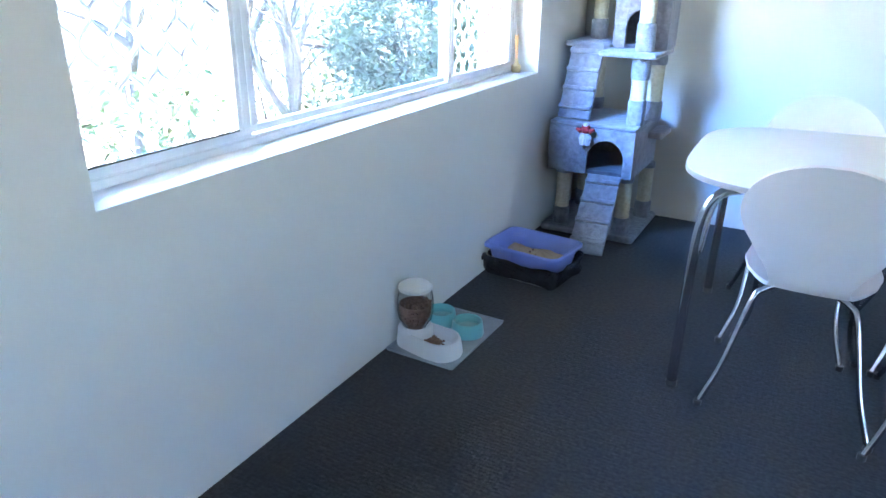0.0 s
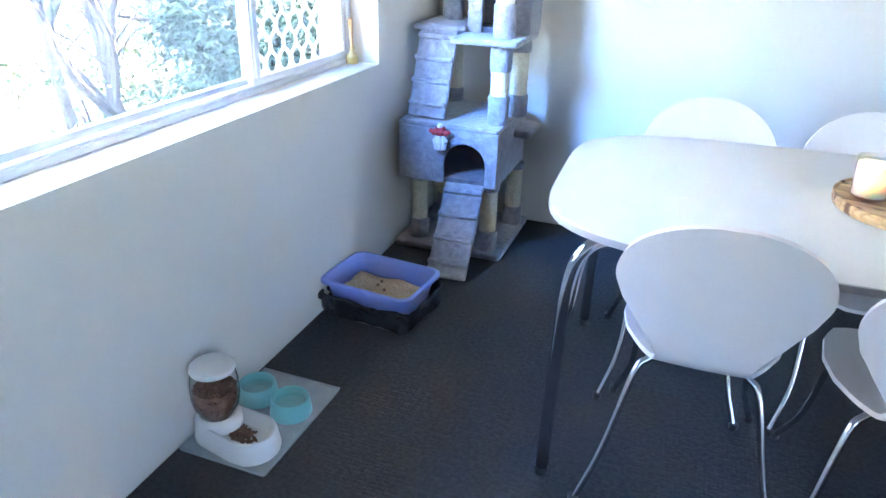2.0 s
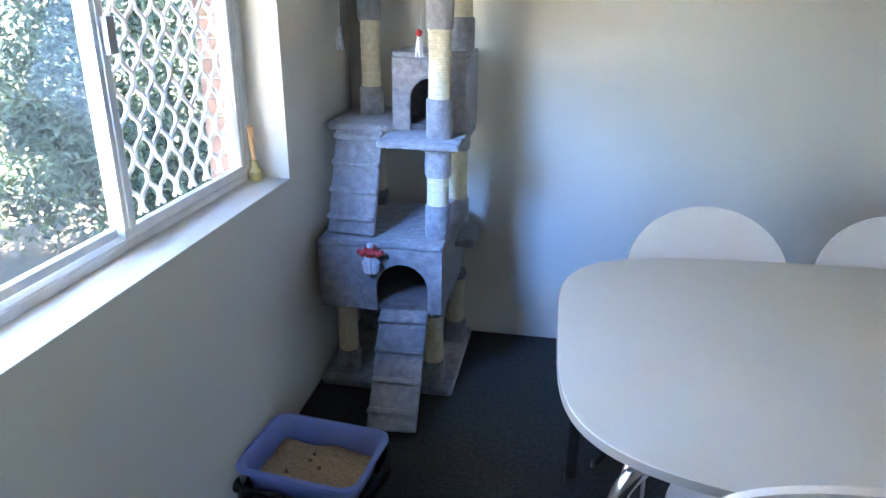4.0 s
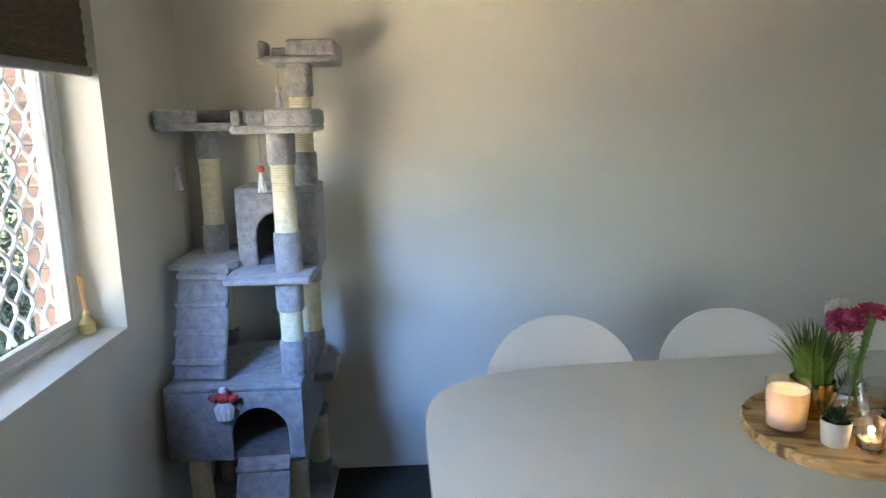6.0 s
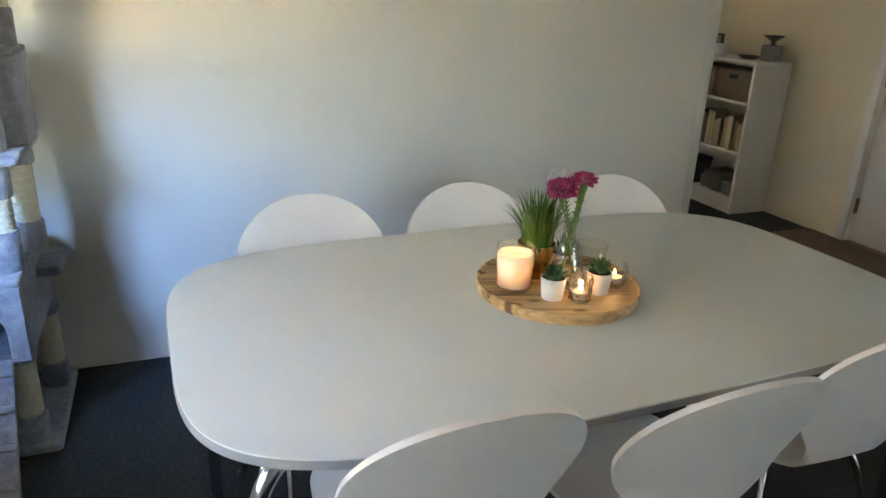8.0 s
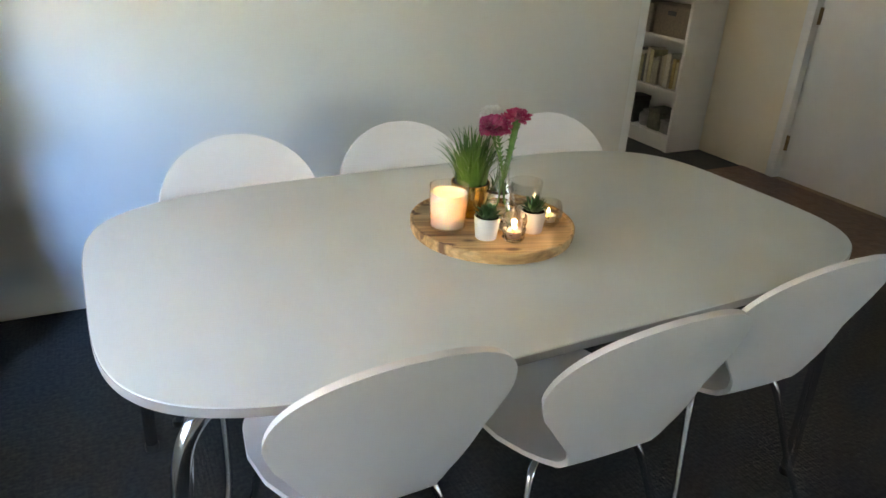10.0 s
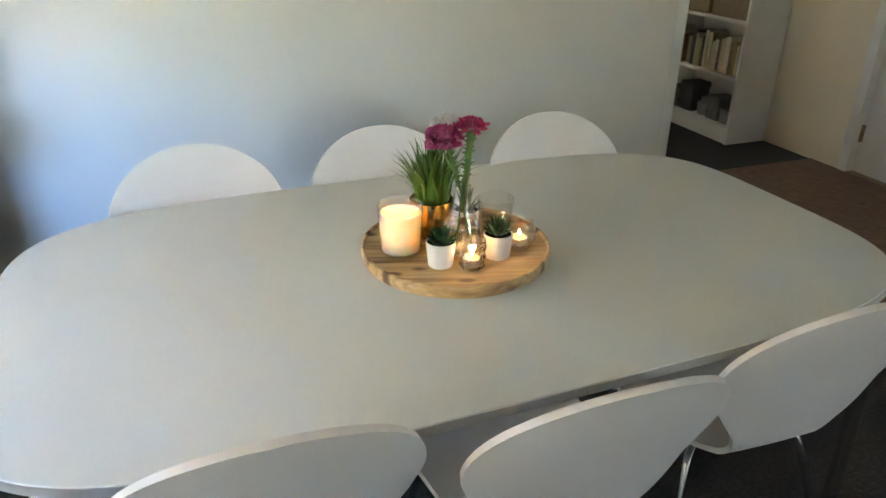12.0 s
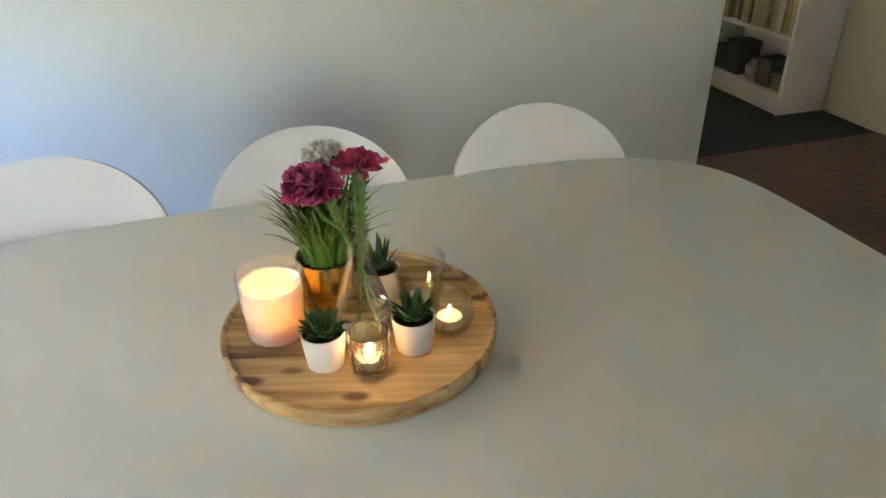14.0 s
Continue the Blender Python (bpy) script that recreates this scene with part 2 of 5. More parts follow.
M_BOXCLOTH = mat("taupe_fabric", (0.22, 0.18, 0.13), 0.9, color2=(0.28, 0.23, 0.17), scale=60, bump=0.6, bump_scale=200)
M_DARK = mat("dark_object", (0.03, 0.03, 0.03), 0.5, color2=(0.05, 0.05, 0.045), scale=30, bump=0.1, bump_scale=60)
M_GREYOBJ = mat("grey_concrete", (0.22, 0.22, 0.21), 0.8, color2=(0.28, 0.28, 0.27), scale=30, bump=0.3, bump_scale=80)
M_OLIVE = mat("olive_cloth", (0.085, 0.095, 0.075), 0.85, color2=(0.13, 0.14, 0.11), scale=30, bump=0.4, bump_scale=90)
M_CANVAS = mat("cream_canvas", (0.62, 0.55, 0.40), 0.85, color2=(0.68, 0.61, 0.46), scale=4, bump=0.4, bump_scale=220)
M_BRICK = mat("red_brick", (0.125, 0.072, 0.055), 0.9, color2=(0.19, 0.11, 0.085), scale=16, bump=0.6, bump_scale=90, rand=0.25)
M_MORTAR = mat("mortar", (0.21, 0.19, 0.17), 0.95, color2=(0.17, 0.155, 0.14), scale=40, bump=0.6, bump_scale=120)
M_GROUND = mat("dry_lawn", (0.042, 0.04, 0.027), 0.95, color2=(0.07, 0.06, 0.042), scale=0.8, bump=0.5, bump_scale=40, spread=(0.4, 0.7))
M_BOUNCE = mat("pale_concrete", (0.80, 0.755, 0.66), 0.9, color2=(0.74, 0.70, 0.60), scale=3, bump=0.3, bump_scale=60)
M_BARK = mat("grey_bark", (0.030, 0.028, 0.026), 0.95, color2=(0.065, 0.058, 0.05), scale=14, stretch=(1, 1, 0.3), bump=1.0, bump_scale=40)
M_LEAF = mat("garden_leaf", (0.030, 0.062, 0.026), 0.75, spec=0.2, color2=(0.08, 0.13, 0.045), scale=3, spread=(0.3, 0.7))
M_LEAF2 = mat("blue_green_leaf", (0.026, 0.055, 0.036), 0.75, spec=0.2, color2=(0.05, 0.09, 0.06), scale=3, spread=(0.3, 0.7))
M_FENCE = mat("grey_render", (0.62, 0.60, 0.55), 0.85, color2=(0.54, 0.52, 0.48), scale=2, bump=0.3, bump_scale=40)


def wood_material():
    """Acacia boards: strips of cream sapwood and brown heartwood with knots, running along local x."""
    m = bpy.data.materials.new("acacia_wood")
    m.use_nodes = True
    n, l = m.node_tree.nodes, m.node_tree.links
    p = n["Principled BSDF"]
    tc = n.new("ShaderNodeTexCoord")
    mp = n.new("ShaderNodeMapping")
    mp.inputs["Scale"].default_value = (1.5, 24, 24)
    l.new(tc.outputs["Object"], mp.inputs[0])
    a = n.new("ShaderNodeTexNoise")
    a.inputs["Scale"].default_value, a.inputs["Detail"].default_value, a.inputs["Distortion"].default_value = 1.1, 4, 0.9
    l.new(mp.outputs[0], a.inputs[0])
    r = n.new("ShaderNodeValToRGB")
    e = r.color_ramp.elements
    e[0].position, e[0].color = 0.33, (0.20, 0.095, 0.042, 1)
    e[1].position, e[1].color = 0.55, (0.66, 0.45, 0.235, 1)
    x = e.new(0.40)
    x.color = (0.41, 0.235, 0.110, 1)
    x = e.new(0.475)
    x.color = (0.56, 0.35, 0.165, 1)
    l.new(a.outputs[0], r.inputs[0])
    mp2 = n.new("ShaderNodeMapping")
    mp2.inputs["Scale"].default_value = (6, 130, 130)
    l.new(tc.outputs["Object"], mp2.inputs[0])
    g = n.new("ShaderNodeTexNoise")
    g.inputs["Scale"].default_value, g.inputs["Detail"].default_value = 1.0, 4
    l.new(mp2.outputs[0], g.inputs[0])
    mr = n.new("ShaderNodeMapRange")
    mr.inputs[1].default_value, mr.inputs[2].default_value, mr.inputs[3].default_value, mr.inputs[4].default_value = 0.3, 0.7, 0.78, 1.12
    l.new(g.outputs[0], mr.inputs[0])
    oi = n.new("ShaderNodeObjectInfo")
    orr = n.new("ShaderNodeMapRange")
    orr.inputs[3].default_value, orr.inputs[4].default_value = 0.8, 1.2
    l.new(oi.outputs["Random"], orr.inputs[0])
    mul = n.new("ShaderNodeMath")
    mul.operation = "MULTIPLY"
    l.new(mr.outputs[0], mul.inputs[0])
    l.new(orr.outputs[0], mul.inputs[1])
    h = n.new("ShaderNodeHueSaturation")
    l.new(mul.outputs[0], h.inputs["Value"])
    l.new(r.outputs[0], h.inputs["Color"])
    k = n.new("ShaderNodeTexVoronoi")
    k.inputs["Scale"].default_value = 1.0
    mp3 = n.new("ShaderNodeMapping")
    mp3.inputs["Scale"].default_value = (9, 19, 3)
    mp3.inputs["Location"].default_value = (0.3, 0.1, 0.0)
    l.new(tc.outputs["Object"], mp3.inputs[0])
    l.new(mp3.outputs[0], k.inputs[0])
    kr = n.new("ShaderNodeMapRange")
    kr.inputs[1].default_value, kr.inputs[2].default_value, kr.inputs[3].default_value, kr.inputs[4].default_value = 0.14, 0.24, 0.9, 0.0
    l.new(k.outputs["Distance"], kr.inputs[0])
    mx = n.new("ShaderNodeMix")
    mx.data_type = "RGBA"
    mx.inputs[7].default_value = (0.12, 0.042, 0.02, 1)
    l.new(kr.outputs[0], mx.inputs[0])
    l.new(h.outputs[0], mx.inputs[6])
    l.new(mx.outputs[2], p.inputs["Base Color"])
    b = n.new("ShaderNodeBump")
    b.inputs["Strength"].default_value, b.inputs["Distance"].default_value = 0.15, 0.001
    l.new(g.outputs[0], b.inputs["Height"])
    l.new(b.outputs[0], p.inputs["Normal"])
    p.inputs["Roughness"].default_value = 0.42
    return m


M_WOOD = wood_material()

# ---------------------------------------------------------------- mesh tools
ORIGIN = {}


def thing(name, loc, label, category, group="", kind=""):
    """A top-level Empty at the base of a thing."""
    ob = new(name)
    ob.location = loc
    ORIGIN[ob] = Vector(loc)
    return tagged(ob, label, category, group, kind)


def mesh_of(name, bm, material, smooth=True):
    bmesh.ops.recalc_face_normals(bm, faces=bm.faces)
    me = bpy.data.meshes.new(name)
    bm.to_mesh(me)
    bm.free()
    me.materials.append(material)
    if smooth:
        for f in me.polygons:
            f.use_smooth = True
        me.set_sharp_from_angle(angle=radians(38))
    return me


def part(name, bm, material, parent, label="", smooth=True):
    """One mesh, given in world metres, under a thing or one of its parts."""
    org = ORIGIN[parent]
    bm.transform(Matrix.Translation(-org))
    ob = new(name, mesh_of(name, bm, material, smooth))
    ob.parent = parent
    ORIGIN[ob] = org
    return tagged(ob, label)


def structure(name, bm, material, label, category, smooth=False):
    ob = new(name, mesh_of(name, bm, material, smooth))
    ORIGIN[ob] = Vector((0, 0, 0))
    return tagged(ob, label, category, "", "structure")


def box(bm, x0, y0, z0, x1, y1, z1, bevel=0.0, seg=2, m=None):
    made = bmesh.ops.create_cube(bm, size=1.0)["verts"]
    bmesh.ops.scale(bm, vec=(x1 - x0, y1 - y0, z1 - z0), verts=made)
    bmesh.ops.translate(bm, vec=((x0 + x1) / 2, (y0 + y1) / 2, (z0 + z1) / 2), verts=made)
    if bevel:
        edges = list({e for v in made for e in v.link_edges})
        got = bmesh.ops.bevel(bm, geom=edges, offset=bevel, segments=seg, profile=0.5, affect="EDGES")
        made = list({v for f in got["faces"] for v in f.verts} | {v for v in made if v.is_valid})
    if m is not None:
        bmesh.ops.transform(bm, matrix=m, verts=made)
    return bm


def B(*a, **k):
    return box(bmesh.new(), *a, **k)


def lathe(profile, centre, seg=32, bm=None, close=False, wobble=0.0):
    """Turns a profile of (radius, z) round a vertical axis."""
    bm = bm or bmesh.new()
    rings = []
    for r, z in profile:
        if r < 1e-5:
            rings.append([bm.verts.new((centre[0], centre[1], centre[2] + z))])
        else:
            rings.append([bm.verts.new((centre[0] + r * (1 + wobble * math.sin(k * 5.3 + z * 90)) * math.cos(2 * math.pi * k / seg),
                                        centre[1] + r * (1 + wobble * math.cos(k * 3.7 + z * 70)) * math.sin(2 * math.pi * k / seg), centre[2] + z)) for k in range(seg)])
    pairs = list(zip(rings, rings[1:]))
    if close:
        pairs.append((rings[-1], rings[0]))
    for a, b in pairs:
        for k in range(seg):
            q = [a[k % len(a)], a[(k + 1) % len(a)], b[(k + 1) % len(b)], b[k % len(b)]]
            q = list(dict.fromkeys(q))
            if len(q) > 2:
                bm.faces.new(q)
    return bm


def tube(points, r, seg=10, bm=None, taper=None):
    """A round bar through the points, with closed ends."""
    bm = bm or bmesh.new()
    pts = [Vector(p) for p in points]
    rings, side = [], None
    for i, p in enumerate(pts):
        d = (pts[min(i + 1, len(pts) - 1)] - pts[max(i - 1, 0)]).normalized()
        if side is None:
            side = d.cross(Vector((0, 0, 1)) if abs(d.z) < 0.9 else Vector((1, 0, 0))).normalized()
        side = (side - d * side.dot(d)).normalized()
        up = d.cross(side)
        rr = taper[i] if taper else r
        rings.append([bm.verts.new(p + rr * (math.cos(2 * math.pi * k / seg) * side + math.sin(2 * math.pi * k / seg) * up)) for k in range(seg)])
    for a, b in zip(rings, rings[1:]):
        for k in range(seg):
            bm.faces.new((a[k], a[(k + 1) % seg], b[(k + 1) % seg], b[k]))
    bm.faces.new(rings[0])
    bm.faces.new(rings[-1])
    return bm


def glide(points, n=8):
    """A smooth (Catmull-Rom) line through the points."""
    p = [Vector(q) for q in points]
    p = [2 * p[0] - p[1]] + p + [2 * p[-1] - p[-2]]
    out = []
    for i in range(1, len(p) - 2):
        for k in range(n):
            t = k / n
            a, b, c, d = p[i - 1], p[i], p[i + 1], p[i + 2]
            out.append(0.5 * ((2 * b) + (c - a) * t + (2 * a - 5 * b + 4 * c - d) * t * t + (3 * b - a - 3 * c + d) * t ** 3))
    return out + [p[-2]]


def plate(outline, z0, z1, bevel=0.0, seg=3):
    """A flat body with the given outline between two heights."""
    bm = bmesh.new()
    f = bm.faces.new([bm.verts.new((x, y, z0)) for x, y in outline])
    top = bmesh.ops.extrude_face_region(bm, geom=[f])["geom"]
    vs = [v for v in top if isinstance(v, bmesh.types.BMVert)]
    bmesh.ops.translate(bm, vec=(0, 0, z1 - z0), verts=vs)
    if bevel:
        rim = [e for e in bm.edges if abs(e.verts[0].co.z - e.verts[1].co.z) < 1e-6]
        bmesh.ops.bevel(bm, geom=rim, offset=bevel, segments=seg, profile=0.5, affect="EDGES")
    return bm


def superellipse(cx, cy, a, b, n, k=96):
    out = []
    for i in range(k):
        t = 2 * math.pi * i / k
        c, s = math.cos(t), math.sin(t)
        out.append((cx + a * math.copysign(abs(c) ** (2 / n), c), cy + b * math.copysign(abs(s) ** (2 / n), s)))
    return out


def round_rect(x0, y0, x1, y1, r, k=6):
    out = []
    for cx, cy, a in ((x1 - r, y1 - r, 0), (x0 + r, y1 - r, 90), (x0 + r, y0 + r, 180), (x1 - r, y0 + r, 270)):
        for i in range(k + 1):
            t = radians(a + 90 * i / k)
            out.append((cx + r * math.cos(t), cy + r * math.sin(t)))
    return out


def soften(bm, amount, scale, seed=0.0):
    """Small uneven swelling along the normals, for plush and film."""
    bm.normal_update()
    for v in bm.verts:
        v.co += v.normal * amount * noise.noise(v.co * scale + Vector((seed, 0, 0)))
    return bm


# ---------------------------------------------------------------- the building
W, H = 4.385, 2.45
XE, XN, YS, YF = 4.915, 3.292, -2.0, 7.2
WY0, WY1, WZ0, WZ1 = 1.298, 3.711, 0.847, 2.12

bm = B(-0.25, YS - 0.2, -0.2, XE + 0.2, YF + 0.2, 0.0)
structure("floor", bm, M_CARPET, "dark charcoal ribbed carpet over the whole floor", "carpet floor")
structure("hall_carpet", B(3.30, 3.475, 0.0, XE, 4.965, 0.006, bevel=0.002), M_BROWN, "brown carpet strip across the hall before the white door", "carpet")

bm = bmesh.new()
box(bm, -0.2, YS - 0.2, 0, 0, WY0, H)
box(bm, -0.2, WY1, 0, 0, W + 0.12, H)
box(bm, -0.2, WY0, 0, 0, WY1, WZ0 - 0.004)
box(bm, -0.2, WY0, WZ1, 0, WY1, H)
structure("wall_west", bm, M_WALL, "off-white painted wall with a wide window opening", "wall")
structure("wall_north", B(0.0, W, 0, XN, W + 0.12, H, bevel=0.004), M_WALL, "off-white painted wall behind the dining table, ending in the open", "wall")
bm = B(XN, W + 0.035, 0, XN + 0.08, W + 0.12, H, bevel=0.004)
structure("trim", bm, M_WHITEPAINT, "narrow white painted trim on the end of the wall", "trim")
# unseen opening at y -1.8 to -0.6, added to let fill light in
bm = bmesh.new()
box(bm, XE, YS - 0.2, 0, XE + 0.2, -1.8, H)
box(bm, XE, -0.6, 0, XE + 0.2, 3.80, H)
box(bm, XE, 4.765, 0, XE + 0.2, YF + 0.2, H)
box(bm, XE, 3.80, 2.10, XE + 0.2, 4.765, H)
box(bm, XE, -1.8, 0, XE + 0.2, -0.6, 0.9)
box(bm, XE, -1.8, 2.1, XE + 0.2, -0.6, H)
structure("wall_east", bm, M_HALLWALL, "hall wall with warm light put into its cream paint, white door, added opening", "wall")
# the small hole is added out of view to brighten the hall
bm = bmesh.new()
box(bm, 1.8, YF, 0, 2.3, YF + 0.2, H)
box(bm, 2.6, YF, 0, XE, YF + 0.2, H)
box(bm, 2.3, YF, 0, 2.6, YF + 0.2, 0.9)
box(bm, 2.3, YF, 1.8, 2.6, YF + 0.2, H)
structure("wall_hall_end", bm, M_WALL, "plain cream wall closing the hall, with an unseen opening added for light", "wall")
structure("wall_hall_side", B(1.6, W + 0.12, 0, 1.8, YF + 0.2, H), M_WALL, "plain cream wall along the hall", "wall")
bm = bmesh.new()
box(bm, 0, YS - 0.2, 0, XE, YS, H)
structure("wall_south", bm, M_WALL, "plain off-white painted wall", "wall")
structure("ceiling", B(-0.25, YS - 0.2, H, XE + 0.2, YF + 0.2, H + 0.2), M_CEIL, "plain white plaster ceiling", "ceiling")

# the window: sill, frame, sashes, panes, diamond grilles
window = thing("window_1", (-0.13, 2.48, WZ0), "white aluminium sliding window with diamond security grilles and deep white sill", "window", kind="structure")
part("window_sill", B(-0.2, WY0, WZ0 - 0.004, 0.0015, WY1, WZ0, bevel=0.001), M_WHITEPAINT, window, "deep white painted sill")
FX0, FX1 = -0.180, -0.120
frame_ob = part("frame_bottom", B(FX0, WY0, WZ0, FX1, WY1, WZ0 + 0.022, bevel=0.003), M_ALU, window)
part("frame_track", B(-0.133, WY0 + 0.03, WZ0 + 0.022, -0.124, WY1 - 0.03, WZ0 + 0.028), M_ALU, frame_ob)
part("frame_top", B(FX0, WY0, WZ1 - 0.03, FX1, WY1, WZ1, bevel=0.003), M_ALU, window)
part("frame_side", B(FX0, WY0, WZ0 + 0.022, FX1, WY0 + 0.03, WZ1 - 0.03, bevel=0.003), M_ALU, window)
part("frame_side", B(FX0, WY1 - 0.03, WZ0 + 0.022, FX1, WY1, WZ1 - 0.03, bevel=0.003), M_ALU, window)
SASHES = ((WY0 + 0.03, 1.885, -0.133), (1.893, 3.10, -0.160), (3.028, WY1 - 0.03, -0.133))
for i, (a, b, x) in enumerate(SASHES):
    w = 0.047
    z0, z1 = WZ0 + 0.028, WZ1 - 0.032
    sash = part("sash", B(x - 0.011, a, z0, x + 0.011, b, z0 + 0.022, bevel=0.003), M_ALU, window)
    part("rail_top", B(x - 0.011, a, z1 - 0.032, x + 0.011, b, z1, bevel=0.003), M_ALU, sash)
    for y in (a, b - w):
        bm = B(x - 0.011, y, z0 + 0.022, x + 0.011, y + w, z1 - 0.032, bevel=0.003)
        box(bm, x + 0.011, y + w * 0.3, z0 + 0.022, x + 0.016, y + w * 0.7, z1 - 0.032, bevel=0.0015)
        part("stile", bm, M_ALU, sash)
    pane = part("pane", B(x - 0.002, a + w, z0 + 0.022, x + 0.002, b - w, z1 - 0.032), M_PANE, sash, "glass pane with a pale glare haze mixed in")
    pane.visible_shadow = False
    if i == 0:
        part("weather_strip", B(x + 0.011, a + w, z0 + 0.022, x + 0.0135, b - w, z0 + 0.027), M_DARK, sash, "black rubber strip")
part("latch", B(-0.122, 3.05, 1.29, -0.102, 3.08, 1.37, bevel=0.003), M_GREYMETAL, window, "grey metal sash latch")


def grille(y0, y1, n):
    """Diamond mesh: wavy upright strands that touch their neighbours in turn."""
    g = part("security_grille", B(-0.196, y0, WZ0 + 0.03, -0.182, y0 + 0.012, WZ1 - 0.04), M_ALU, window, "white diamond-mesh security grille")
    step, pitch = (y1 - y0) / n, 0.122
    for k in range(n):
        pts = []
        z, yc = WZ0 + 0.035, y0 + step * (k + 0.5)
        while z < WZ1 - 0.03:
            ph = 2 * math.pi * (z - WZ0) / pitch
            s = math.cos(ph)
            wave = math.copysign(abs(s) ** 0.75, s) * step * 0.5 * (1 if k % 2 else -1)
            pts.append((-0.190 + 0.003 * (k % 2), yc + wave, z))
            z += pitch / 12
        part("strand", tube(pts, 0.0062, 6), M_ALU, g)


grille(WY0 + 0.035, 1.885, 14)
grille(3.075, WY1 - 0.012, 15)

blind = thing("window_blind", (-0.03, 2.48, 1.57), "half-lowered brown woven window blind with a grey rail", "blind")
bm = bmesh.new()
rows = []
for i in range(57):
    z = 1.598 + (WZ1 - 0.045 - 1.598) * i / 56
    x = -0.027 + (0.003 if i % 4 in (1, 2) else 0.0)
    rows.append([bm.verts.new((q, y, z)) for q, y in ((x, WY0 + 0.01), (x, WY1 - 0.004), (-0.036, WY1 - 0.004), (-0.036, WY0 + 0.01))])
for a, b in zip(rows, rows[1:]):
    for k in range(4):
        bm.faces.new((a[k], a[(k + 1) % 4], b[(k + 1) % 4], b[k]))
bm.faces.new(rows[0])
bm.faces.new(rows[-1])
part("fabric", bm, M_BLIND, blind)
part("bottom_rail", B(-0.040, WY0 + 0.008, 1.572, -0.012, WY1 - 0.003, 1.598, bevel=0.005), M_RAIL, blind, "grey bottom rail")
part("head_rail", B(-0.05, WY0 + 0.008, WZ1 - 0.045, -0.006, WY1 - 0.003, WZ1 - 0.002, bevel=0.004), M_RAIL, blind)

# the hall door
door = thing("door_1", (XE, 4.30, 0), "closed white flush hall door with brass hinges", "door", kind="structure")
leaf = part("leaf", B(XE + 0.045, 3.872, 0.008, XE + 0.083, 4.698, 2.048, bevel=0.003), M_WHITEPAINT, door)
for z in (0.238, 1.03, 1.82):
    bm = B(XE + 0.041, 4.684, z - 0.05, XE + 0.0455, 4.700, z + 0.05, bevel=0.001)
    tube([(XE + 0.037, 4.699, z - 0.05), (XE + 0.037, 4.699, z + 0.05)], 0.007, 8, bm)
    part("hinge", bm, M_BRASS, leaf, "dull brass hinge")
for y0, y1, s0, s1 in ((4.70, 4.764, 4.685, 4.70), (3.801, 3.87, 3.87, 3.885)):
    bm = B(XE - 0.008, y0, 0, XE + 0.19, y1, 2.05, bevel=0.004)
    box(bm, XE + 0.085, s0, 0, XE + 0.12, s1, 2.05)
    part("jamb", bm, M_WHITEPAINT, door)
bm = B(XE - 0.008, 3.801, 2.051, XE + 0.19, 4.764, 2.099, bevel=0.004)
box(bm, XE + 0.085, 3.885, 2.035, XE + 0.12, 4.685, 2.051)
part("head", bm, M_WHITEPAINT, door)
part("sill", B(XE + 0.001, 3.87, 0.0005, XE + 0.19, 4.70, 0.007), M_BRASS, door)

# ---------------------------------------------------------------- dining table
TX, TY, TZ = 1.789, 3.068, 0.735
table = thing("dining_table", (TX, TY, 0), "large white boat-shaped dining table with chrome legs on charcoal carpet", "table")
top = part("tabletop", plate(superellipse(TX, TY, 0.9065, 0.505, 4.3, 160), TZ - 0.021, TZ, 0.002), M_TABLE, table)
part("edging", plate(superellipse(TX, TY, 0.908, 0.5065, 4.3, 160), TZ - 0.019, TZ - 0.003), M_EDGE, top, "grey edge band")
for sx in (-1, 1):
    part("apron", B(TX + sx * 0.58 - 0.02, TY - 0.30, TZ - 0.055, TX + sx * 0.58 + 0.02, TY + 0.30, TZ - 0.0212, bevel=0.004), M_GREYMETAL, table)
    for sy in (-1, 1):
        foot = (TX + sx * 0.822, TY + sy * 0.42, 0.012)
        leg = part("leg", tube(glide([(TX + sx * 0.57, TY + sy * 0.28, TZ - 0.04), (TX + sx * 0.70, TY + sy * 0.35, TZ - 0.036), (TX + sx * 0.775, TY + sy * 0.385, TZ - 0.062),
                                      (TX + sx * 0.808, TY + sy * 0.400, TZ - 0.15), (TX + sx * 0.818, TY + sy * 0.410, 0.36), foot]), 0.0165, 14), M_CHROME, table)
        part("brace", tube(glide([(TX + sx * 0.63, TY + sy * 0.235, TZ - 0.035), (TX + sx * 0.74, TY + sy * 0.315, TZ - 0.046), (TX + sx * 0.785, TY + sy * 0.355, TZ - 0.10), (TX + sx * 0.803, TY + sy * 0.385, TZ - 0.25)]), 0.011, 10), M_CHROME, leg)
        part("foot_cap", lathe([(0, -0.012), (0.019, -0.012), (0.020, 0.004), (0.017, 0.010), (0, 0.010)], foot, 16), M_DARK, leg, "black rubber foot")


table.rotation_euler = (0, 0, radians(1.6))

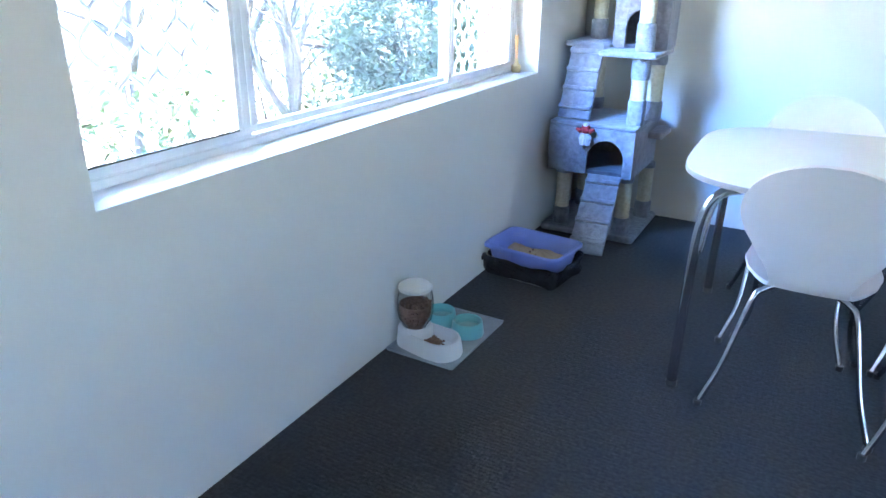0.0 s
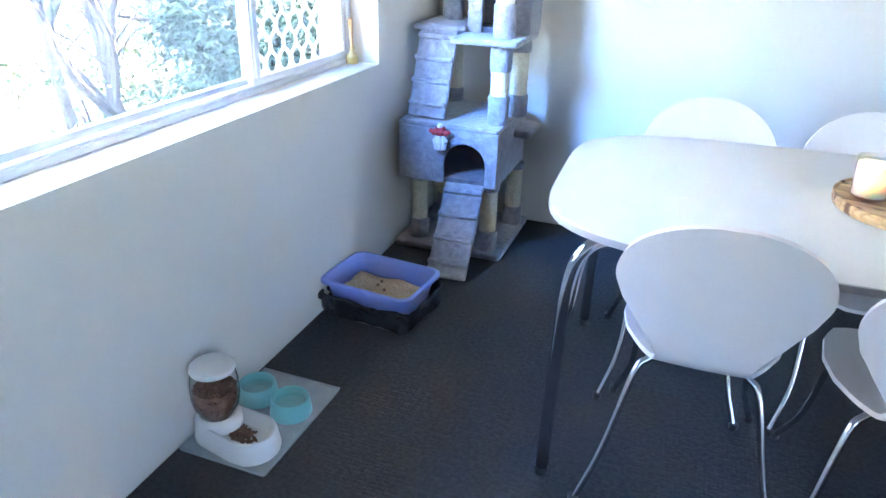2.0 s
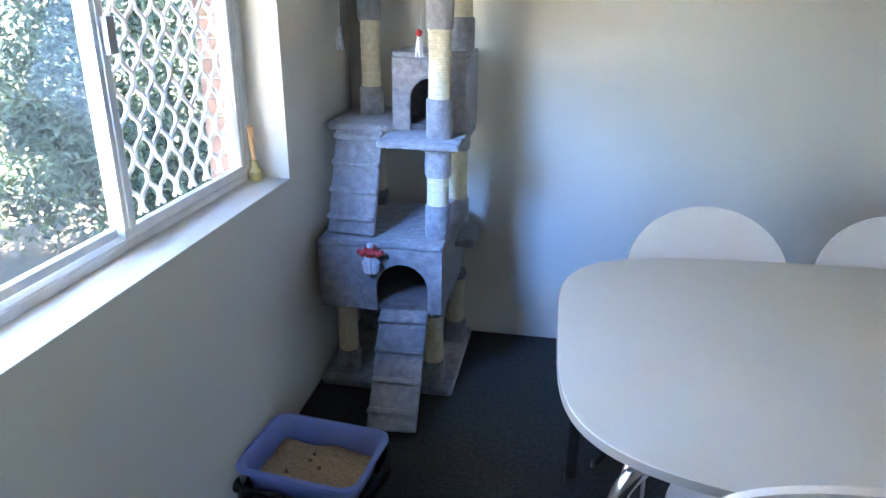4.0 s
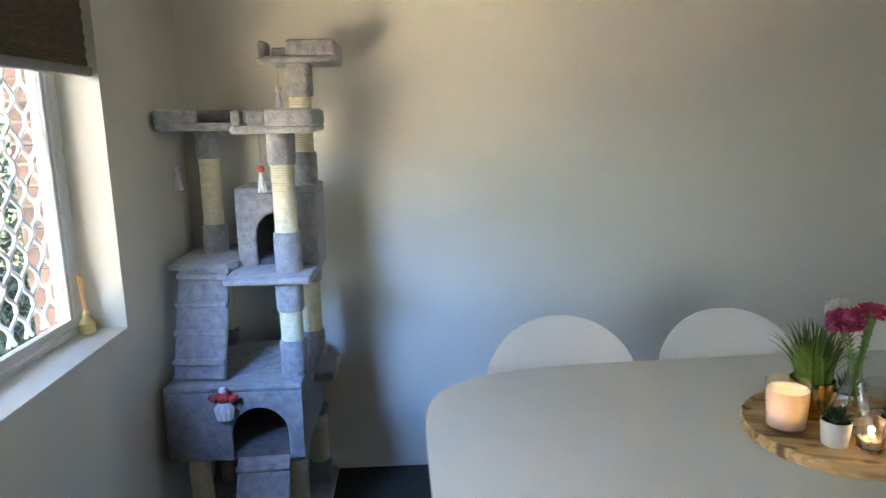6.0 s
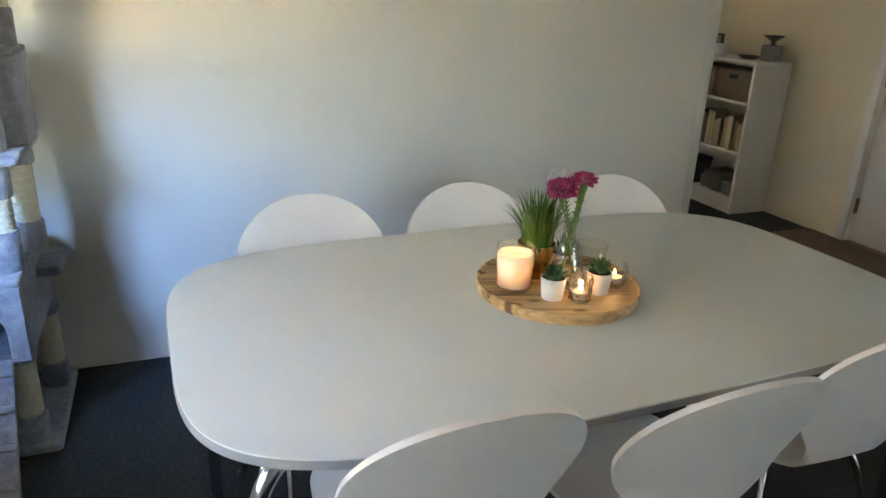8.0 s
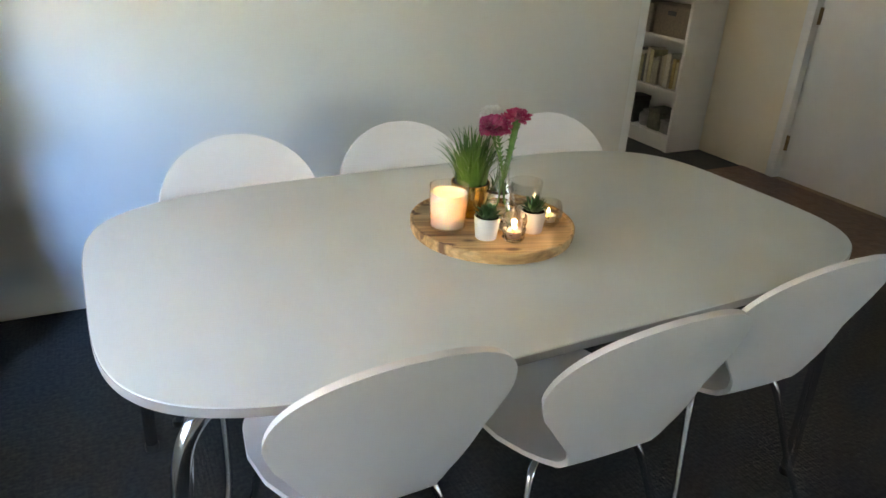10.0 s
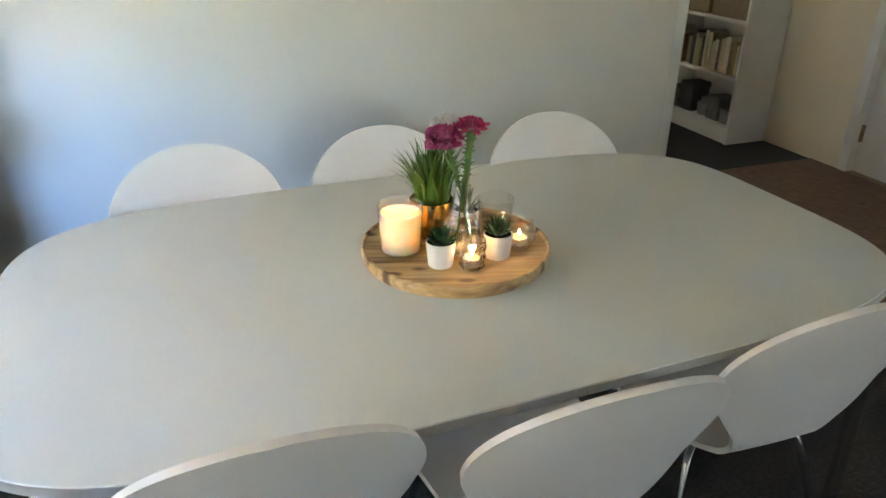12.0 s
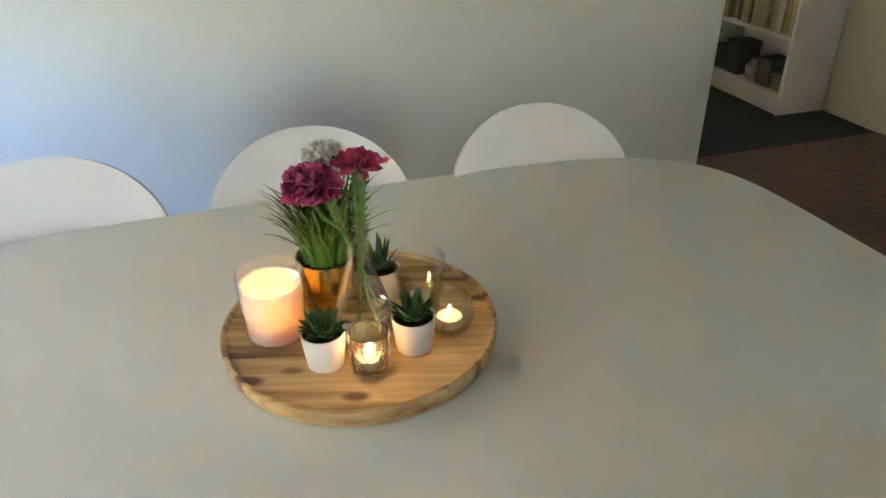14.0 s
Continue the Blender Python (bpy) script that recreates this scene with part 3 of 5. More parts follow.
# ---------------------------------------------------------------- chairs
def chair_shell():
    """Moulded plywood: a seat with round wings, a narrow waist, and a wide oval back."""
    line = glide([(0.215, 0.430, 0), (0.14, 0.442, 0), (0.05, 0.436, 0), (-0.06, 0.429, 0), (-0.14, 0.428, 0), (-0.195, 0.446, 0), (-0.225, 0.505, 0),
                  (-0.254, 0.60, 0), (-0.291, 0.695, 0), (-0.325, 0.78, 0), (-0.356, 0.857, 0)], 26)
    run = [0.0]
    for a, b in zip(line, line[1:]):
        run.append(run[-1] + (b - a).length)
    total = run[-1]
    knots = [(0.0, 0.085), (0.02, 0.125), (0.06, 0.165), (0.14, 0.195), (0.24, 0.203), (0.33, 0.185), (0.40, 0.150), (0.46, 0.117), (0.51, 0.108), (0.56, 0.125), (0.62, 0.160),
             (0.70, 0.200), (0.76, 0.217)] + [(0.78 + 0.22 * q / 10, 0.220 * math.sqrt(max(0.0, 1 - (q / 10.15) ** 2.15))) for q in range(11)]
    bm, rows, nu = bmesh.new(), [], 14
    for p, s in zip(line, run):
        t = s / total
        q9 = max(0.0, (t - 0.78) / 0.22)
        i = max(k for k in range(len(knots) - 1) if knots[k][0] <= t + 1e-9)
        (a, wa), (b, wb) = knots[i], knots[i + 1]
        q = min(1, (t - a) / (b - a))
        w = wa + (wb - wa) * q if not q9 else 0.220 * math.sqrt(max(0.0, 1 - (q9 / 1.004) ** 2.15))
        row = []
        for k in range(nu + 1):
            u = -1 + 2 * k / nu
            up = min(1, max(0, (p.y - 0.48) / 0.12))
            row.append(bm.verts.new((u * w, p.x + 0.03 * up * (u * w / 0.21) ** 2, p.y + (1 - up) * (0.012 * (u * w / 0.2) ** 2))))
        rows.append(row)
    for a, b in zip(rows, rows[1:]):
        for k in range(nu):
            bm.faces.new((a[k], a[k + 1], b[k + 1], b[k]))
    for _ in range(2):
        bmesh.ops.smooth_vert(bm, verts=bm.verts, factor=0.25, use_axis_x=True, use_axis_y=True, use_axis_z=True)
    bmesh.ops.recalc_face_normals(bm, faces=bm.faces)
    bm.normal_update()
    ins = bmesh.ops.solidify(bm, geom=bm.faces[:], thickness=0.012)
    return bm


def chair():
    ob = thing("dining_chair", (0, 0, 0), "white moulded plywood dining chair with chrome legs, tucked under table", "chair", "chairs round the dining table")
    shell = part("shell", chair_shell(), M_CHAIR, ob)
    part("seat_plate", B(-0.085, -0.13, 0.410, 0.085, 0.07, 0.422, bevel=0.004), M_GREYMETAL, ob)
    for sx in (-1, 1):
        for fx, fy, ax, ay in ((0.243, -0.262, 0.075, -0.10), (0.205, 0.265, 0.08, 0.05)):
            foot = (sx * fx, fy, 0.008)
            pts = glide([(sx * 0.03, ay * 0.6, 0.405), (sx * ax, ay, 0.404), (sx * (ax + 0.045), ay + (fy - ay) * 0.18, 0.390), (sx * (ax + 0.072), ay + (fy - ay) * 0.34, 0.355), (sx * (fx * 0.8), ay + (fy - ay) * 0.72, 0.15), foot], 6)
            leg = part("leg", tube(pts, 0.0092, 10), M_CHROME, ob)
            part("foot_cap", lathe([(0, -0.008), (0.013, -0.008), (0.0135, 0.012), (0, 0.014)], foot, 10), M_DARK, leg, "black rubber foot")
    return ob


first = chair()
first.matrix_basis = pose(1.322, 2.813, 0, 0, 0, 0)
for x, y, turn in ((1.797, 2.757, -1), (2.294, 2.812, -2), (1.276, 3.285, 180), (1.778, 3.30, 181), (2.288, 3.283, 179)):
    copy_thing(first, pose(x, y, 0, 0, 0, turn))

# ---------------------------------------------------------------- cat tree
tree = thing("cat_tree", (0.27, 4.10, 0), "tall lilac-grey plush cat tree with sisal posts and ramps", "cat tree")


def cushion(name, outline, z0, z1, material=M_PLUSH, parent=tree, label="", bevel=0.012, seed=0.0):
    bm = plate(outline, z0, z1, bevel)
    bmesh.ops.triangulate(bm, faces=[f for f in bm.faces if len(f.verts) > 4])
    return part(name, soften(bm, 0.003, 30, seed), material, parent, label)


def slab(name, x0, y0, x1, y1, z0, z1, **k):
    return cushion(name, round_rect(x0, y0, x1, y1, 0.02), z0, z1, **k)


def post(x, y, z0, z1, low=0.07, high=0.07, r=0.038):
    """A scratching post: plush cuffs at the ends, sisal rope between."""
    a, b = z0 + low, z1 - high
    prof = [(0, a)]
    k = max(4, int((b - a) / 0.008))
    for i in range(k):
        z = a + (b - a) * i / k
        h = (b - a) / k
        prof += [(r * 0.955, z), (r * 0.99, z + h * 0.3), (r * 0.99, z + h * 0.7)]
    prof += [(r * 0.955, b), (0, b)]
    p = part("post", lathe(prof, (x, y, 0), 20), M_SISAL, tree, "cream sisal-wrapped scratching post")
    for c0, c1, on in ((z0, a, low), (b, z1, high)):
        if on:
            bm = lathe([(0, c0), (r + 0.005, c0), (r + 0.007, c0 + 0.01), (r + 0.007, c1 - 0.008), (r + 0.003, c1), (0, c1)], (x, y, 0), 24)
            part("plush_cuff", soften(bm, 0.003, 40, c0), M_PLUSH, p, "lilac-grey plush cuff")
    return p


def arch_panel(x0, x1, z0, z1, hx0, hx1, htop, y0, y1):
    """A wall with an arched doorway open at its foot."""
    hw, cx = (hx1 - hx0) / 2, (hx0 + hx1) / 2
    spring = htop - hw
    pts = [(x0, z0), (hx0, z0)]
    for i in range(13):
        t = math.pi * (1 - i / 12)
        pts.append((cx + hw * math.cos(t), spring + hw * math.sin(t)))
    pts += [(hx1, z0), (x1, z0), (x1, z1), (x0, z1)]
    bm = bmesh.new()
    f = bm.faces.new([bm.verts.new((x, y0, z)) for x, z in pts])
    got = bmesh.ops.extrude_face_region(bm, geom=[f])["geom"]
    bmesh.ops.translate(bm, vec=(0, y1 - y0, 0), verts=[v for v in got if isinstance(v, bmesh.types.BMVert)])
    rim = [e for e in bm.edges if abs(e.verts[0].co.y - e.verts[1].co.y) < 1e-6]
    bmesh.ops.bevel(bm, geom=rim, offset=0.007, segments=2, profile=0.5, affect="EDGES")
    bmesh.ops.triangulate(bm, faces=[f for f in bm.faces if len(f.verts) > 4])
    return bm


def condo(x0, y0, z0, x1, y1, z1, hx0, hx1, htop, roof_over=0.0):
    t = 0.02
    box_ob = part("condo", arch_panel(x0, x1, z0, z1 - t, hx0, hx1, htop, y0, y0 + t), M_PLUSH, tree, "plush-covered cat condo with an arched doorway")
    part("side_panel", soften(B(x0, y0 + t, z0, x0 + t, y1, z1 - t, bevel=0.006), 0.002, 30), M_PLUSH, box_ob)
    part("side_panel", soften(B(x1 - t, y0 + t, z0, x1, y1, z1 - t, bevel=0.006), 0.002, 30), M_PLUSH, box_ob)
    part("back_panel", B(x0 + t, y1 - t, z0, x1 - t, y1, z1 - t), M_PLUSHSHADE, box_ob)
    part("floor_panel", B(x0 + t, y0 + t, z0, x1 - t, y1 - t, z0 + t), M_PLUSHSHADE, box_ob)
    o = roof_over
    roof = cushion("roof", round_rect(x0 - o, y0 - o, x1 + o, y1 + o, 0.012), z1 - t, z1, parent=box_ob, bevel=0.008)
    return box_ob


def ramp(a, b, width, steps, name="ramp"):
    """A plush board from the low end a to the high end b, with cross treads."""
    a, b = Vector(a), Vector(b)
    d = b - a
    length = d.length
    tilt = math.degrees(math.atan2(d.z, d.y))
    m = Matrix.Translation(a) @ pose(0, 0, 0, tilt, 0, math.degrees(-math.atan2(d.x, math.hypot(d.y, d.z))))
    bm = plate(round_rect(-width / 2, 0, width / 2, length, 0.01), -0.022, 0, 0.007)
    bmesh.ops.triangulate(bm, faces=[f for f in bm.faces if len(f.verts) > 4])
    bm.transform(m)
    board = part(name, soften(bm, 0.002, 30), M_PLUSH, tree, "sloping plush ramp with treads")
    for i in range(steps):
        y = length * (i + 0.6) / steps
        bm = B(-width / 2 - 0.001, y - 0.011, -0.004, width / 2 + 0.001, y + 0.011, 0.017, bevel=0.007, seg=3)
        bm.transform(m)
        part("tread", soften(bm, 0.0015, 40), M_PLUSH, board)


def bed(name, x0, y0, x1, y1, z0, z1, dips):
    """An open tray perch with a padded rim that dips at the given sides."""
    base = slab(name, x0, y0, x1, y1, z0, z0 + 0.024, label="plush perch with a raised padded rim")
    w = 0.028
    cx, cy = (x0 + x1) / 2, (y0 + y1) / 2
    for side, (u0, v0, u1, v1) in dict(front=(x0, y0, x1, y0 + w), back=(x0, y1 - w, x1, y1), left=(x0, y0 + w, x0 + w, y1 - w), right=(x1 - w, y0 + w, x1, y1 - w)).items():
        if side in dips:
            cut, keep = dips[side]
            if u1 - u0 > v1 - v0:
                u0, u1 = (u0 + (u1 - u0) * cut, u1) if keep == "high" else (u0, u0 + (u1 - u0) * cut)
            else:
                v0, v1 = (v0 + (v1 - v0) * cut, v1) if keep == "high" else (v0, v0 + (v1 - v0) * cut)
        part("rim", soften(B(u0, v0, z0 + 0.02, u1, v1, z1, bevel=0.011, seg=3), 0.003, 35, u0), M_PLUSH, base)
    return base


slab("base", 0.012, 3.842, 0.516, 4.36, 0.0, 0.034)
for x, y in ((0.10, 3.93), (0.435, 3.905), (0.10, 4.29), (0.46, 4.25)):
    post(x, y, 0.034, 0.345, 0.09, 0.03)
condo(0.036, 3.822, 0.345, 0.482, 4.30, 0.602, 0.247, 0.43, 0.525)
ramp((0.355, 3.573, 0.022), (0.335, 3.835, 0.352), 0.172, 4)
ramp((0.145, 3.86, 0.615), (0.175, 3.985, 0.968), 0.172, 4)
slab("shelf", 0.03, 3.98, 0.27, 4.35, 0.952, 0.978)
slab("shelf", 0.250, 3.838, 0.535, 4.22, 0.928, 0.954)
post(0.445, 3.93, 0.602, 0.928, 0.12, 0.105)
post(0.13, 4.28, 0.602, 0.952, 0.06, 0.06)
post(0.482, 4.11, 0.602, 0.928, 0.095, 0.05)
slab("step", 0.468, 4.08, 0.556, 4.30, 0.505, 0.54)
condo(0.264, 4.02, 0.954, 0.536, 4.22, 1.222, 0.328, 0.472, 1.135)
post(0.490, 4.11, 1.222, 1.626, 0.11, 0.11)
post(0.448, 3.935, 0.954, 1.402, 0.13, 0.10)
post(0.140, 4.20, 0.978, 1.412, 0.10, 0.10, 0.036)
bed("perch", 0.320, 3.805, 0.574, 4.055, 1.402, 1.474, {"front": (0.42, "high"), "left": (0.3, "low")})
bed("perch", 0.02, 4.02, 0.30, 4.34, 1.412, 1.482, {"front": (0.5, "low"), "right": (0.4, "high")})
bed("perch", 0.360, 4.06, 0.618, 4.345, 1.626, 1.70, {"front": (0.38, "high"), "left": (0.4, "low")})


def hanging_toy(x, y, z0, z1, red=True):
    s = part("toy_string", tube([(x, y, z1), (x + 0.002, y, (z0 + z1) / 2), (x, y, z0)], 0.0012, 5), M_STRING, tree)
    bm = lathe([(0, -0.012), (0.008, -0.008), (0.011, 0), (0.008, 0.009), (0, 0.012)], (x, y, z0), 10)
    part("toy_head", bm, M_REDCLOTH if red else M_WCLOTH, s, "small pompom toy")
    bm = bmesh.new()
    for k in range(5):
        a = k * 1.3
        tube([(x, y, z0 - 0.01), (x + 0.006 * math.cos(a), y + 0.006 * math.sin(a), z0 - 0.04), (x + 0.012 * math.cos(a), y + 0.01 * math.sin(a), z0 - 0.07)], 0.005, 6, bm, [0.004, 0.006, 0.003])
    part("toy_tail", bm, M_WCLOTH, s, "white feathery tail")


hanging_toy(0.402, 3.83, 1.295, 1.403)
hanging_toy(0.425, 4.075, 1.54, 1.627, False)
hanging_toy(0.067, 4.08, 1.285, 1.413, False)
tc = Vector((0.237, 3.800, 0.578))
toy = part("soft_toy", lathe([(0, -0.022), (0.018, -0.016), (0.026, 0.0), (0.019, 0.018), (0, 0.024)], tc, 14, wobble=0.10), M_REDCLOTH, tree, "red and white hanging soft toy")
bm = bmesh.new()
for k in range(8):
    a = k * 0.785
    tube([tc + Vector((0.006 * math.cos(a), 0.004 * math.sin(a), -0.014)), tc + Vector((0.022 * math.cos(a), 0.010 * math.sin(a), -0.042)), tc + Vector((0.019 * math.cos(a), 0.010 * math.sin(a), -0.078))], 0.008, 7, bm, [0.007, 0.012, 0.007])
part("toy_skirt", bm, M_WCLOTH, toy)
for sx in (-1, 1):
    part("toy_arm", tube([tc + Vector((sx * 0.012, -0.002, 0.004)), tc + Vector((sx * 0.028, -0.008, -0.006)), tc + Vector((sx * 0.045, -0.006, 0.003))], 0.01, 8, None, [0.010, 0.013, 0.008]), M_REDCLOTH, toy)
part("toy_face", lathe([(0, -0.012), (0.011, -0.008), (0.014, 0.0), (0.010, 0.010), (0, 0.013)], tc + Vector((0, -0.005, 0.022)), 12), M_WCLOTH, toy)

# ---------------------------------------------------------------- litter tray
LM = Matrix.Translation((0.196, 3.285, 0)) @ pose(0, 0, 0, 0, 0, -6)
litter = thing("litter_tray", (0.196, 3.285, 0), "lavender-blue litter basket over a black-bag-lined pan by the wall", "litter tray")


def open_tray(a, b, z0, z1, taper, t, lip):
    """A tapered open basin with a rolled rim, round corners."""
    bm = bmesh.new()
    rings = []
    for s, z, g in ((0.0, z1, lip), (0.0, z1 + 0.004, lip * 0.6), (0.0, z1 + 0.004, 0.0), (0.3, z1 - 0.01, -0.002), (1.0, z0 + 0.006, -t), (1.0, z0 + t, -0.03), (1.0, z0, -0.03), (1.0, z0, 0.0), (0.3, z1 - 0.012, 0.002), (0.0, z1 - 0.012, lip)):
        rings.append([bm.verts.new((x, y, z)) for x, y in round_rect(-a + taper * s - g, -b + taper * s - g, a - taper * s + g, b - taper * s + g, 0.045)])
    n = len(rings[0])
    for k, (p, q) in enumerate(zip(rings, rings[1:] + rings[:1])):
        if k == 5:
            continue
        for i in range(n):
            bm.faces.new((p[i], p[(i + 1) % n], q[(i + 1) % n], q[i]))
    bm.faces.new(rings[5])
    bm.faces.new(rings[6])
    return bm


bm = open_tray(0.183, 0.137, 0.045, 0.140, 0.022, 0.003, 0.012)
bm.transform(LM)
basket = part("basket", bm, M_BLUE, litter, "lavender-blue plastic basket")
bm = bmesh.new()
bmesh.ops.create_grid(bm, x_segments=48, y_segments=36, size=1)
for v in bm.verts:
    x, y = v.co.x, v.co.y
    e = max(abs(x), abs(y))
    v.co = Vector((x * 0.158, y * 0.112, 0.082 + 0.018 * noise.noise(Vector((x * 1.7, y * 1.6, 3.1))) + 0.004 * noise.noise(Vector((x * 9, y * 8, 0.4))) - 0.012 * e ** 4))
bm.transform(LM)
part("sand", bm, M_SAND, litter, "tan sand litter")
for k in range(4):
    x, y = -0.02 + 0.05 * math.sin(k * 2.1), -0.01 + 0.05 * math.cos(k * 1.7)
    bm = lathe([(0, -0.006), (0.006, 0), (0.004, 0.006), (0, 0.008)], (x, y, 0.088), 7)
    bm.transform(LM)
    part("clump", bm, M_KIBBLE, litter)
bm = open_tray(0.192, 0.148, 0.006, 0.084, 0.002, 0.004, 0.010)
bmesh.ops.subdivide_edges(bm, edges=bm.edges[:], cuts=2, use_grid_fill=True)
soften(bm, 0.018, 19, 4.0)
bm.transform(LM)
part("bag_liner", bm, M_BAG, litter, "crumpled black plastic bag")
bm = plate(round_rect(-0.176, -0.140, 0.165, 0.118, 0.03), 0.0, 0.012, 0.003)
bm.transform(LM)
part("pan", bm, M_PAN, litter, "grey plastic pan under the bag")

# ---------------------------------------------------------------- feeding corner
mat_ob = thing("feeding_mat", (0.15, 2.54, 0), "grey translucent plastic feeding mat on carpet against the wall", "mat")
MM = Matrix.Translation((0.152, 2.54, 0)) @ pose(0, 0, 0, 0, 0, -1)
bm = plate(round_rect(-0.142, -0.212, 0.142, 0.212, 0.012), 0.0005, 0.006, 0.002)
bm.transform(MM)
sheet = part("sheet", bm, M_MAT, mat_ob)
for x0, y0, x1, y1 in ((-0.142, -0.212, 0.142, -0.206), (-0.142, 0.206, 0.142, 0.212), (-0.142, -0.206, -0.136, 0.206), (0.136, -0.206, 0.142, 0.206)):
    bm = B(x0, y0, 0.0061, x1, y1, 0.0105, bevel=0.0015)
    bm.transform(MM)
    part("raised_rim", bm, M_MAT, sheet)

FZ = 0.0065
feeder = thing("pet_feeder", (0.12, 2.42, FZ), "white gravity pet feeder with clear hopper of brown kibble", "pet feeder")
hop, bowl = Vector((0.077, 2.430, 0)), Vector((0.196, 2.412, 0))


def hull(r0, r1, k=20):
    d = (bowl - hop).normalized()
    a = math.atan2(d.y, d.x)
    out = [(bowl.x + r1 * math.cos(a + t), bowl.y + r1 * math.sin(a + t)) for t in [math.pi * (-0.5 + i / k) for i in range(k + 1)]]
    out += [(hop.x + r0 * math.cos(a + t), hop.y + r0 * math.sin(a + t)) for t in [math.pi * (0.5 + i / k) for i in range(k + 1)]]
    return out


bm = bmesh.new()
rings = []
for r0, r1, z in ((0.070, 0.079, 0.0), (0.071, 0.081, 0.008), (0.066, 0.074, 0.052), (0.062, 0.070, 0.064), (0.057, 0.063, 0.065), (0.052, 0.056, 0.045), (0.045, 0.048, 0.022)):
    rings.append([bm.verts.new((x, y, FZ + z)) for x, y in hull(r0, r1)])
for p, q in zip(rings, rings[1:]):
    for i in range(len(p)):
        bm.faces.new((p[i], p[(i + 1) % len(p)], q[(i + 1) % len(p)], q[i]))
bm.faces.new(rings[0])
bm.faces.new(rings[-1])
part("base", bm, M_PLASTIC, feeder, "white moulded base and bowl")
part("collar", lathe([(0.066, 0.040), (0.066, 0.064), (0.060, 0.076), (0.052, 0.080), (0.048, 0.077), (0.046, 0.060), (0.046, 0.040)], (hop.x, hop.y, FZ), 32, close=True), M_PLASTIC, feeder)
# no hole is cut: a dark disc gives the shade of the arch
part("foot_arch", lathe([(0, -0.003), (0.021, -0.003), (0.021, 0.003), (0, 0.003)], (0, 0, 0), 20), M_DARK, feeder, "dark disc for the shade of an arched cut-out")
feeder.children[-1].matrix_basis = Matrix.Translation((0.008, -0.0685, 0.012)) @ pose(0, 0, 0, 80, 0, -9)
hz = FZ + 0.056
hopper = part("hopper", lathe([(0.034, 0.0), (0.040, 0.018), (0.062, 0.050), (0.0675, 0.080), (0.067, 0.125), (0.060, 0.165), (0.0585, 0.165), (0.0655, 0.125), (0.066, 0.081), (0.0605, 0.052), (0.038, 0.020), (0.0325, 0.0)], (hop.x, hop.y, hz), 36, close=True), M_HOPPER, feeder, "clear plastic hopper")
hopper.visible_shadow = False
part("lid", lathe([(0, 0.166), (0.0615, 0.166), (0.063, 0.170), (0.062, 0.179), (0.054, 0.185), (0, 0.187)], (hop.x, hop.y, hz), 36), M_PLASTIC, feeder, "round white lid")


def kibble(n, spot, name, parent):
    rng = random.Random(n)
    bm = bmesh.new()
    for _ in range(n):
        c = Vector(spot(rng))
        r = rng.uniform(0.0042, 0.0058)
        got = bmesh.ops.create_icosphere(bm, subdivisions=1, radius=r)["verts"]
        bmesh.ops.transform(bm, matrix=Matrix.Translation(c) @ pose(0, 0, 0, rng.uniform(0, 180), rng.uniform(0, 180), 0) @ Matrix.Diagonal((1.2, 1, 0.6, 1)), verts=got)
    return part(name, bm, M_KIBBLE, parent, "loose brown kibble")


def in_hopper(rng):
    z = rng.uniform(0.022, 0.118)
    rmax = 0.031 + 0.028 * min(1, max(0, (z - 0.018) / 0.038))
    a = rng.uniform(0, 6.28)
    r = rmax * (rng.uniform(0.75, 1.0) if z < 0.105 else math.sqrt(rng.random()))
    return hop.x + r * math.cos(a), hop.y + r * math.sin(a), hz + z + 0.006 * math.cos(a)


def in_bowl(rng):
    a, r = rng.uniform(0, 6.28), 0.030 * math.sqrt(rng.random())
    c = hop.lerp(bowl, 0.45 + 0.5 * rng.random())
    return c.x + r * math.cos(a) * 0.8, c.y + r * math.sin(a), FZ + 0.025 + 0.018 * (1 - (c - hop).length / 0.105) + rng.uniform(0, 0.008)


bm = lathe([(0, 0.005), (0.029, 0.005), (0.034, 0.022), (0.055, 0.056), (0.059, 0.082), (0.059, 0.108), (0, 0.114)], (hop.x, hop.y, hz), 28)
part("kibble_core", bm, M_KIBBLE, feeder)
kibble(620, in_hopper, "kibble", feeder)
kibble(210, in_bowl, "kibble_served", feeder)

for x, y in ((0.082, 2.615), (0.214, 2.59)):
    bw = thing("pet_bowl", (x, y, FZ), "round turquoise plastic pet bowl with water on the mat", "bowl", "turquoise pet bowls")
    part("body", lathe([(0, 0.0), (0.062, 0.0), (0.064, 0.004), (0.058, 0.050), (0.055, 0.056), (0.051, 0.054), (0.046, 0.020), (0.040, 0.014), (0, 0.013)], (x, y, FZ), 40), M_TURQ, bw)
    wt = part("water", lathe([(0, 0.0135), (0.040, 0.0145), (0.0455, 0.020), (0.0488, 0.038), (0, 0.038)], (x, y, FZ), 40), M_GLASS, bw)
    wt.visible_shadow = False

